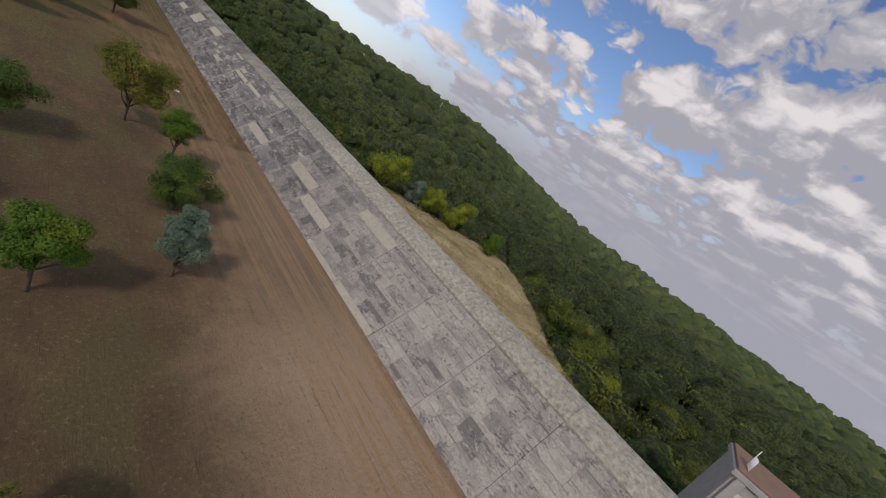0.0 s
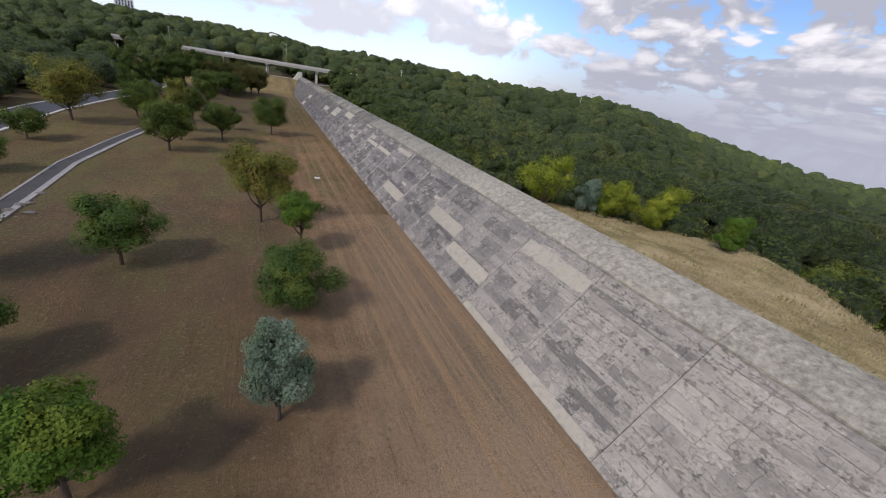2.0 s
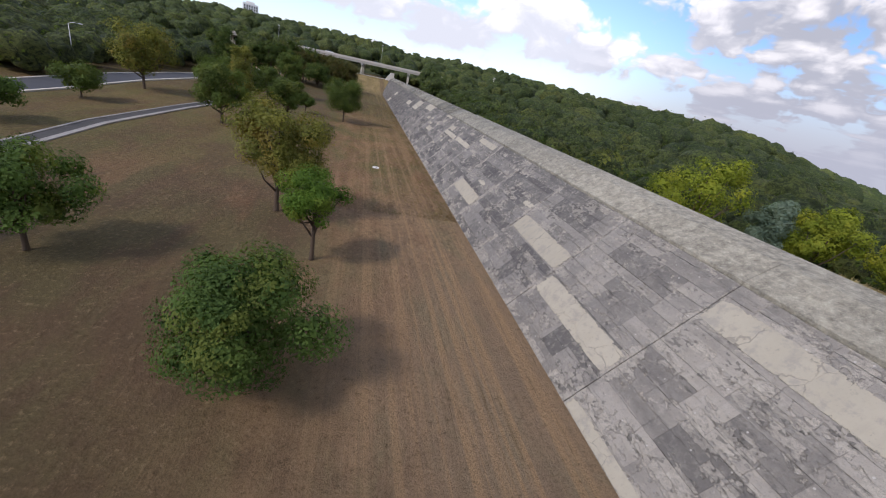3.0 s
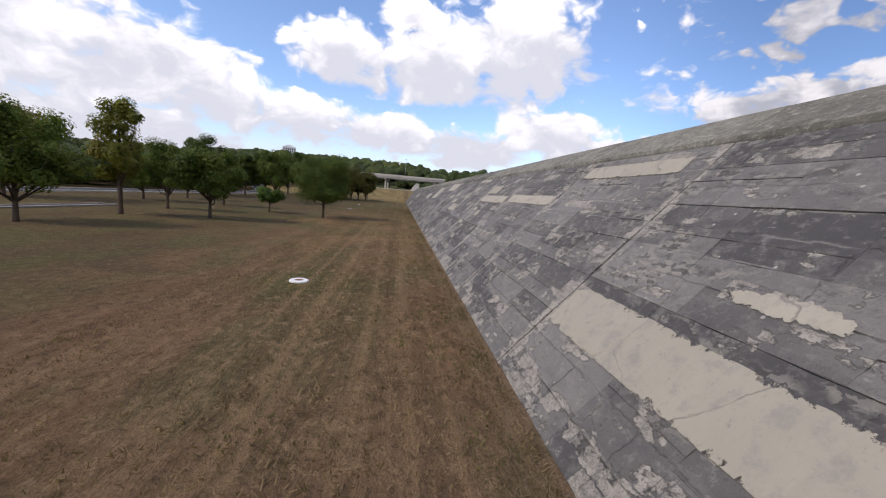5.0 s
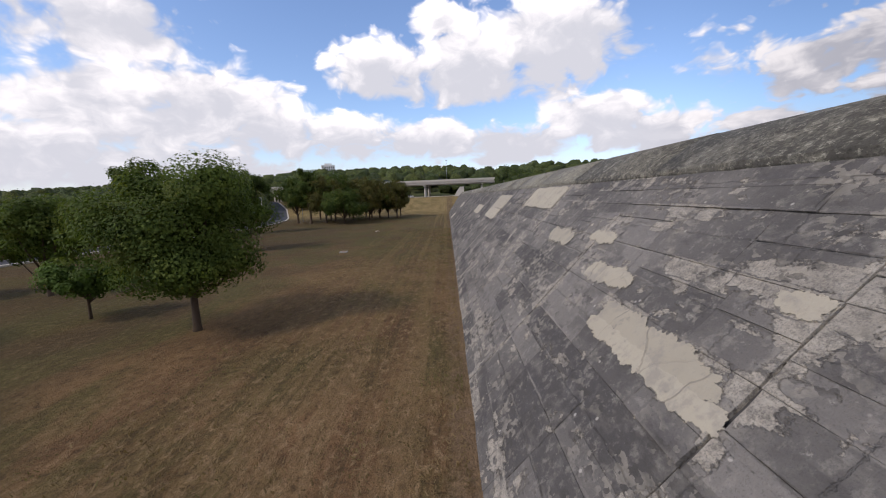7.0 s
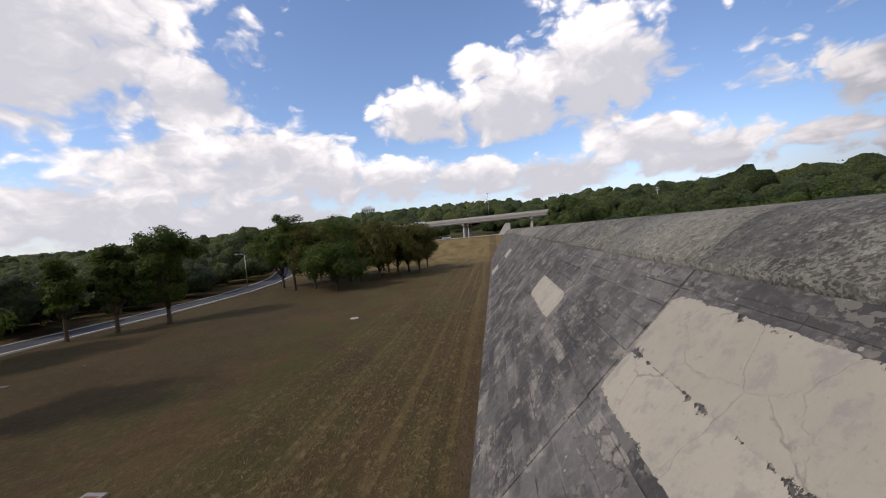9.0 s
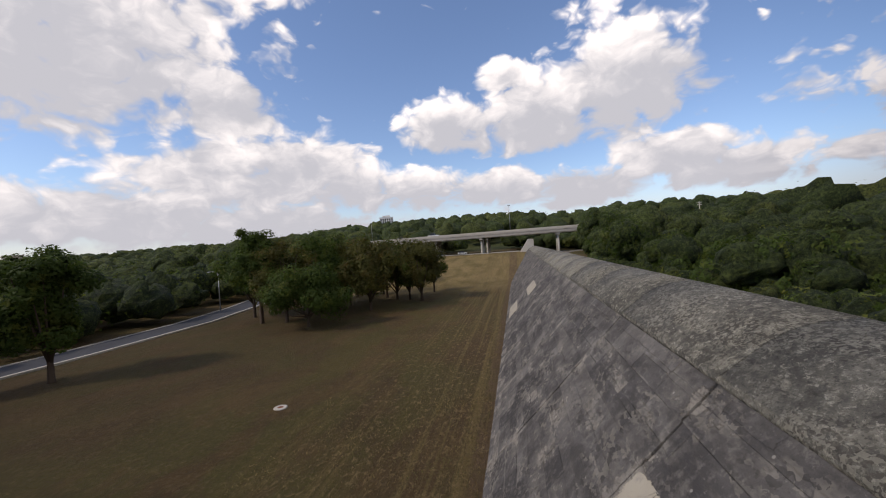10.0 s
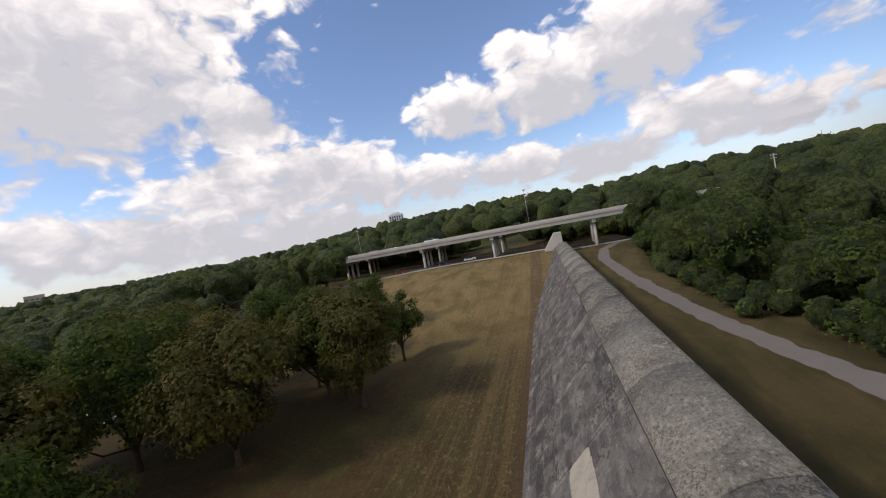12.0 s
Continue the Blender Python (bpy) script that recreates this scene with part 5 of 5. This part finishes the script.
wood("woods_far_vale", scatter(rng, 1900, 4000, -1600, 2600, 105.0, lambda x, y: True, 22.0, 66.0), L_WOOD, 16, 6.0, 13, "wooded valley behind the dam", (8, 4))
wood("woods_by_bridge", scatter(rng, -150, 140, 412, 445, 7.5, lambda x, y: not -32 < x < -4, 9.0, 5.0), L_DARK, 180, 0.5, 14, "dark green trees behind the bridge", (12, 7))
wood("woods_bridge_end", scatter(rng, -128, -66, 322, 366, 6.5, lambda x, y: abs(x - road_x(y) + 3.4) > 8, 12.5, 4.4), L_DARK, 500, 0.4, 15, "dark green trees beside the bridge", (14, 8))
wood("undergrowth", scatter(rng, 14, 56, -40, 380, 3.0, lambda x, y: 1.5 < x - berm_edge(y) < 8, 3.0, 1.9), L_WOOD, 200, 0.22, 7, "bushes along the wood's edge", (8, 4))
wood("woods_deep_vale", scatter(rng, 300, 3400, -1600, -160, 60.0, lambda x, y: True, 16.0, 34.0), L_WOOD, 8, 3.0, 9, "wooded valley behind the dam", (8, 4))


def grass_tufts():
    """Straw and grass blades standing in the lawn where the flight passes low."""
    rng = np.random.default_rng(12)
    n = 80000
    y = 86 + 130 * rng.random(n) ** 1.3
    x = -0.25 - 13.0 * rng.random(n) ** 1.6
    cl = 0.5 + 0.5 * np.sin(x * 5.1 + np.sin(y * 0.7)) * np.sin(y * 1.9 + x)
    keep = rng.random(n) < 0.25 + 0.75 * cl
    x, y = x[keep], y[keep]
    n = len(x)
    h = rng.uniform(0.03, 0.11, n)
    w = rng.uniform(0.012, 0.04, n)
    a = rng.uniform(0, 6.28, n)
    lx, ly = rng.normal(0, 0.09, n), rng.normal(0, 0.09, n)
    z = ground_z(x, y)
    dx, dy = np.cos(a) * w, np.sin(a) * w
    v = np.stack([np.stack([x - dx, y - dy, z - 0.03], -1), np.stack([x + dx, y + dy, z - 0.03], -1), np.stack([x + lx + dx * 0.3, y + ly + dy * 0.3, z + h], -1), np.stack([x + lx - dx * 0.3, y + ly - dy * 0.3, z + h], -1)], 1)
    tagged(new("grass_tufts", quads("grass_tufts", v, L_STRAW)), "dry straw tufts on the mown lawn", "grass", kind="stuff")


grass_tufts()


def bank_grass():
    """Long dry grass on the bank behind the crest."""
    rng = np.random.default_rng(31)
    n = 30000
    y = rng.uniform(22, 104, n)
    x = 10.9 + (berm_edge(y) + 2.0 - 10.9) * rng.random(n)
    keep = rng.random(n) < 0.35 + 0.65 * (np.sin(x * 0.9 + y * 0.35) * np.sin(y * 0.5 - x * 0.4) > -0.2)
    x, y = x[keep], y[keep]
    n = len(x)
    h, w, a = rng.uniform(0.12, 0.42, n), rng.uniform(0.03, 0.08, n), rng.uniform(0, 6.28, n)
    lx, ly = rng.normal(0.05, 0.14, n), rng.normal(0, 0.14, n)
    z = ground_z(x, y)
    dx, dy = np.cos(a) * w, np.sin(a) * w
    v = np.stack([np.stack([x - dx, y - dy, z - 0.05], -1), np.stack([x + dx, y + dy, z - 0.05], -1), np.stack([x + lx, y + ly, z + h], -1)], 1)
    tagged(new("bank_grass", quads("bank_grass", v, L_BANK)), "long straw-coloured grass on the bank", "grass", kind="stuff")


bank_grass()

M_GIRDER = plain("girder_concrete", (0.36, 0.335, 0.295), 0.85, grain=0.2, scale=0.8)
# ---- bridge ----
bridge = thing("highway_bridge", "pale concrete highway bridge on round columns", "bridge", (0, 377.5, 0), -4.0)


def deck_z(x):
    return 16.4 + 0.0055 * x


def bridge_line(name, y0, y1, z0, z1, mat, x0=-116, x1=60):
    n = 16
    xs = [x0 + (x1 - x0) * i / n for i in range(n + 1)]
    verts, faces = [], []
    for x in xs:
        z = deck_z(x)
        verts += [(x, y0, z + z0), (x, y1, z + z0), (x, y1, z + z1), (x, y0, z + z1)]
    for i in range(n):
        o = i * 4
        for j in range(4):
            k = (j + 1) % 4
            faces.append((o + j, o + 4 + j, o + 4 + k, o + k))
    faces += [(0, 1, 2, 3), (n * 4 + 3, n * 4 + 2, n * 4 + 1, n * 4)]
    return mesh(name, verts, faces, mat)


for lane in (0.0, 19.0):
    part("deck", bridge_line("deck", lane - 6.5, lane + 6.5, -0.25, 0.0, M_BRIDGE), bridge)
    for yy in (-5.9, -2.0, 2.0, 5.9):
        part("girder", bridge_line("girder", lane + yy - 0.35, lane + yy + 0.35, -1.75, -0.25, M_GIRDER), bridge)
    for yy in (-6.5, 6.15):
        part("parapet", bridge_line("parapet", lane + yy, lane + yy + 0.35, -0.45, 0.85, M_PALE), bridge)
    part("road_surface", bridge_line("road_surface", lane - 6.1, lane + 6.1, 0.0, 0.05, M_ASPHALT), bridge)
    for x in (-112, -77, -42, -14, 21.5, 57):
        top = deck_z(x) - 1.75
        pier = part("pier", box("pier", (1.5, 11.5, 1.25), (x, lane, top - 0.62), M_BRIDGE, 0.12), bridge)
        for yy in (-4.0, 0.0, 4.0):
            part("column", tubes("column", [([(x, lane + yy, -2), (x, lane + yy, top - 1.2)], [0.52, 0.5])], M_BRIDGE, 14), pier)


def vehicle(x, lane, paint, label, size=(4.5, 1.8, 1.45), name="car", low=False):
    l, w, h = size
    a = radians(-4.0)
    bx, by = x, lane
    px, py = bx * math.cos(a) - by * math.sin(a), bx * math.sin(a) + by * math.cos(a) + 377.5
    z, turn, group = (deck_z(x) + 0.05, -4.0, "vehicles on the bridge") if not low else (float(ground_z(x, lane)) + 0.12, 18.0, "vehicles on the lower road")
    if low:
        px, py = x, lane
    t = thing(name, label, name, (px, py, z), turn, group)
    bm = bmesh.new()
    bmesh.ops.create_cube(bm, size=1.0, matrix=Matrix.Translation((0, 0, 0.3 + 0.24 * h)) @ Matrix.Diagonal((l, w, 0.48 * h, 1)))
    bmesh.ops.bevel(bm, geom=bm.edges[:], offset=0.14, segments=2, affect="EDGES")
    part("body", bm_mesh("body", bm, paint), t)
    bm = bmesh.new()
    bmesh.ops.create_cone(bm, cap_ends=True, segments=4, radius1=0.78, radius2=0.55, depth=0.45 * h, matrix=Matrix.Translation((-0.1 * l, 0, 0.3 + 0.66 * h)) @ Matrix.Diagonal((l * 0.52, w * 0.82, 1, 1)) @ Matrix.Rotation(radians(45), 4, "Z"))
    part("cabin", bm_mesh("cabin", bm, M_DARK), t)
    for sx in (-0.3, 0.3):
        for sy in (-0.5, 0.5):
            wheel = part("wheel", tubes("wheel", [([(sx * l, sy * w - 0.1, 0.33), (sx * l, sy * w + 0.1, 0.33)], [0.33, 0.33])], M_RUBBER, 12), t)
            part("rim", tubes("rim", [([(sx * l, sy * w - 0.11, 0.33), (sx * l, sy * w + 0.11, 0.33)], [0.2, 0.2])], M_STEEL, 10), wheel)
    return t


vehicle(-55, -3, M_WHITE, "white car on the bridge")
vehicle(-38, -3, M_WHITE, "white van on the bridge", (5.6, 2.0, 2.1), "van")
vehicle(-4, -3, M_DARK, "dark car on the bridge")
vehicle(-74, 16, M_WHITE, "white car on the far bridge lane")
vehicle(34, 16, M_RED, "dark red car on the far bridge lane")


vehicle(-50, 367.5, M_RED, "dark red car on the road below the bridge", low=True)
vehicle(-24, 375.5, M_WHITE, "white car on the road below the bridge", low=True)
vehicle(-34, 372.5, M_DARK, "dark car on the road below the bridge", low=True)


def lamp_post(x, y, h, arm, z=None, label="grey steel street lamp beside the road", turn=0.0):
    z = float(ground_z(x, y)) if z is None else z
    t = thing("street_lamp", label, "street lamp", (x, y, z), turn, "street lamps")
    part("pole", tubes("pole", [([(0, 0, -0.2), (0, 0, h * 0.5), (0, 0, h)], [0.11, 0.09, 0.06])], M_STEEL, 8), t)
    if arm:
        part("arm", tubes("arm", [([(0, 0, h - 0.05), (arm * 0.4, 0, h + 0.28), (arm, 0, h + 0.35)], [0.05, 0.045, 0.04])], M_STEEL, 6), t)
        head = part("lamp_head", box("lamp_head", (0.75, 0.26, 0.14), (arm + 0.25, 0, h + 0.34), M_STEEL, 0.04), t)
        part("lens", box("lens", (0.5, 0.2, 0.06), (arm + 0.28, 0, h + 0.26), M_WHITE, 0.02), head)
    else:
        part("lamp_head", tubes("lamp_head", [([(0, 0, h), (0, 0, h + 0.35)], [0.7, 0.5])], M_STEEL, 10), t)
    return t


lamp_post(-72.0, 152.0, 9.0, 2.0)
lamp_post(-70.5, 112.0, 8.6, 2.0)
lamp_post(-66.0, 265.6, 9.0, 2.2, turn=180)
lamp_post(-50.5, 262.0, 9.0, 2.2, turn=200)
lamp_post(-0.4, 384.0, 13.3, 0.0, deck_z(0), "tall slim mast on the bridge")
lamp_post(-76.0, 392.0, 11.0, 0.0, deck_z(-76), "tall slim mast on the bridge")


def utility_pole(x, y, h, turn):
    t = thing("utility_pole", "pale timber utility pole standing above the woods", "utility pole", (x, y, float(ground_z(x, y))), turn, "utility poles in the woods")
    part("pole", tubes("pole", [([(0, 0, -0.5), (0, 0, h)], [0.28, 0.18])], M_PALE, 8), t)
    for z in (h - 0.7, h - 2.0):
        arm = part("crossarm", box("crossarm", (3.4, 0.22, 0.26), (0, 0, z), M_PALE, 0.03), t)
        for q in (-1.5, -0.6, 0.6, 1.5):
            part("insulator", tubes("insulator", [([(q, 0, z + 0.12), (q, 0, z + 0.42)], [0.07, 0.05])], M_STEEL, 6), arm)


utility_pole(109, 440, 25, 20)
utility_pole(190, 405, 22, 30)
utility_pole(264, 352, 22, 40)

# ---- far buildings ----


def tower_block():
    t = thing("tower_block", "white high-rise with dark window columns", "building", (-168, 690, float(ground_z(-168, 690))), 20)
    part("wall", box("wall", (18, 12, 26), (0, 0, 13), M_WHITE), t)
    part("roof", box("roof", (10, 7, 2.5), (0, 0, 27.2), M_WHITE), t)
    for i in range(6):
        for j in range(7):
            part("window", box("window", (1.4, 0.2, 2.4), (-7.2 + i * 2.9, -6.05, 3.5 + j * 3.2), M_DARK), t)


tower_block()


def water_tank(x, y, r, z, label):
    t = thing("water_tank", label, "water tank", (x, y, float(ground_z(x, y))), group="water tanks")
    part("tank", disc_mesh("tank", [(r, 0), (r, z), (r * 0.98, z + 0.5), (r * 0.6, z + r * 0.28), (0.3, z + r * 0.36)], M_WHITE, 28), t)
    part("rail", tubes("rail", [([(r * 1.01 * math.cos(a), r * 1.01 * math.sin(a), 0), (r * 1.01 * math.cos(a), r * 1.01 * math.sin(a), z + 0.4)], [0.12, 0.12]) for a in (4.2, 4.35)], M_STEEL, 6), t)


water_tank(-3, 670, 7.2, 15.0, "large white cylindrical water tank on the hill")
water_tank(15, 680, 6.2, 12.5, "lower white water tank on the hill")
mast = thing("radio_mast", "thin steel radio mast on the hill", "mast", (182, 532, float(ground_z(182, 532))))
part("pole", tubes("pole", [([(0, 0, 0), (0, 0, 26)], [0.35, 0.15])], M_STEEL, 6), mast)


def far_building(x, y, w, d, h, turn, cols, label):
    h = h - float(ground_z(x, y))
    rows = int((h - 1) / 3.6)
    t = thing("long_building", label, "building", (x, y, float(ground_z(x, y))), turn, "far buildings")
    part("wall", box("wall", (w, d, h), (0, 0, h / 2), M_BEIGE), t)
    part("roof", box("roof", (w + 0.6, d + 0.6, 0.6), (0, 0, h + 0.3), M_PALE), t)
    for i in range(cols):
        for j in range(rows):
            part("window", box("window", (w / cols * 0.6, 0.3, 1.5), (-w / 2 + (i + 0.5) * w / cols, -d / 2 - 0.05, 2.2 + j * 3.6), M_DARK), t)


far_building(-790, 540, 130, 30, 37, 62, 20, "long beige institutional building above the trees")
far_building(-738, 640, 22, 24, 41, 62, 4, "beige stair tower block of the long building")
far_building(-690, 735, 64, 24, 32, 58, 8, "low grey building on the wooded hill")

# ---- gatehouse on the dam ----
gate = thing("gatehouse", "square concrete gatehouse with flat brown-edged roof", "gatehouse", (14.2, 10.6, 5.6), 6)
part("wall", box("wall", (6.0, 6.4, 8.2), (0, 0, 4.1), M_ROOM, 0.05), gate)
part("cornice", box("cornice", (6.5, 6.9, 0.5), (0, 0, 8.25), M_ROOM, 0.06), gate)
part("roof", box("roof", (6.2, 6.6, 0.25), (0, 0, 8.62), M_BROWN, 0.05), gate)
part("recess", box("recess", (0.08, 4.4, 3.4), (-3.02, 0, 5.4), M_PALE, 0.0), gate)
door = part("door", box("door", (0.1, 1.0, 2.1), (-3.04, -1.6, 1.2), M_BROWN, 0.02), gate)
part("handle", box("handle", (0.08, 0.14, 0.04), (-3.13, -1.25, 1.2), M_STEEL, 0.01), door, "steel door handle")
for yy in (-2.6, 2.6):
    part("pilaster", box("pilaster", (0.3, 0.7, 8.0), (-3.1, yy, 4.0), M_ROOM, 0.04), gate)
cage = thing("antenna_cage", "white tubular antenna frame on the gatehouse roof", "antenna", (12.4, 13.0, 14.34), 6)
bars = []
for i in range(5):
    bars.append(([(-0.6 + 0.3 * i, 0, 0), (-0.6 + 0.3 * i, 0, 1.0)], [0.03, 0.03]))
for j in range(4):
    bars.append(([(-0.62, 0, 0.1 + 0.3 * j), (0.62, 0, 0.1 + 0.3 * j)], [0.03, 0.03]))
part("lattice", tubes("lattice", bars, M_WHITE, 6), cage)
part("mast", tubes("mast", [([(0.75, 0, 0), (0.75, 0, 1.6)], [0.04, 0.03])], M_WHITE, 6), cage)
part("dish", box("dish", (0.7, 0.12, 0.6), (0.75, -0.2, 0.6), M_WHITE, 0.03), cage)
unit = tagged(new("roof_unit", box("roof_unit", (0.8, 0.9, 0.6), (0, 0, 0.3), M_WHITE, 0.04)), "small white equipment box on the gatehouse roof", "equipment box")
unit.location = (15.3, 8.6, 14.34)

# ---- small things on the lawn ----


def manhole(x, y, square=False, paint=M_WHITE, label="white-painted concrete manhole ring with rusty lid"):
    z = float(ground_z(x, y))
    t = thing("manhole", label, "manhole", (x, y, z), group="manholes on the lawn")
    if square:
        part("collar", boxes("collar", [((1.0, 0.2, 0.3), (0, -0.4, 0.0)), ((1.0, 0.2, 0.3), (0, 0.4, 0.0)), ((0.2, 0.6, 0.3), (-0.4, 0, 0.0)), ((0.2, 0.6, 0.3), (0.4, 0, 0.0))], M_DRAIN, 0.03), t)
        part("lid", box("lid", (0.6, 0.6, 0.06), (0, 0, 0.08), M_RUST, 0.02), t, "rusty square iron lid")
    else:
        part("collar", disc_mesh("collar", [(0.52, -0.15), (0.50, 0.06), (0.45, 0.09), (0.25, 0.09), (0.245, 0.05), (0.1, 0.05)], paint, 28), t)
        part("lid", disc_mesh("lid", [(0.235, 0.03), (0.235, 0.07), (0.05, 0.075)], M_RUST, 24), t, "rusty round iron lid")


manhole(-8.5, 106.2)
manhole(-15.0, 180.5, True, M_DRAIN, "square concrete manhole frame with rusty lid")
manhole(-16.3, 213.5, False, M_PALE, "weathered pale concrete manhole ring with rusty lid")

# broken concrete along the drain
rng = random.Random(77)
for i in range(46):
    yy = rng.uniform(54, 92) if i < 30 else rng.uniform(185, 200)
    xx = (-41.9 + rng.uniform(-0.9, 1.6)) if i < 30 else (-38 + rng.uniform(-3, 3))
    s = rng.uniform(0.2, 0.6) if i < 30 else rng.uniform(0.15, 0.4)
    bm = bmesh.new()
    bmesh.ops.create_icosphere(bm, subdivisions=1, radius=s)
    for vtx in bm.verts:
        vtx.co = Vector((vtx.co.x * 1.2, vtx.co.y * rng.uniform(0.8, 1.1), vtx.co.z * 0.45)) * rng.uniform(0.75, 1.15)
    ob = tagged(new("concrete_rubble", bm_mesh("concrete_rubble", bm, M_RUBBLE)), "stained grey broken concrete chunk by the drain", "rubble", "rubble by the drain")
    ob.location = (xx, yy, float(ground_z(xx, yy)) + s * 0.18)
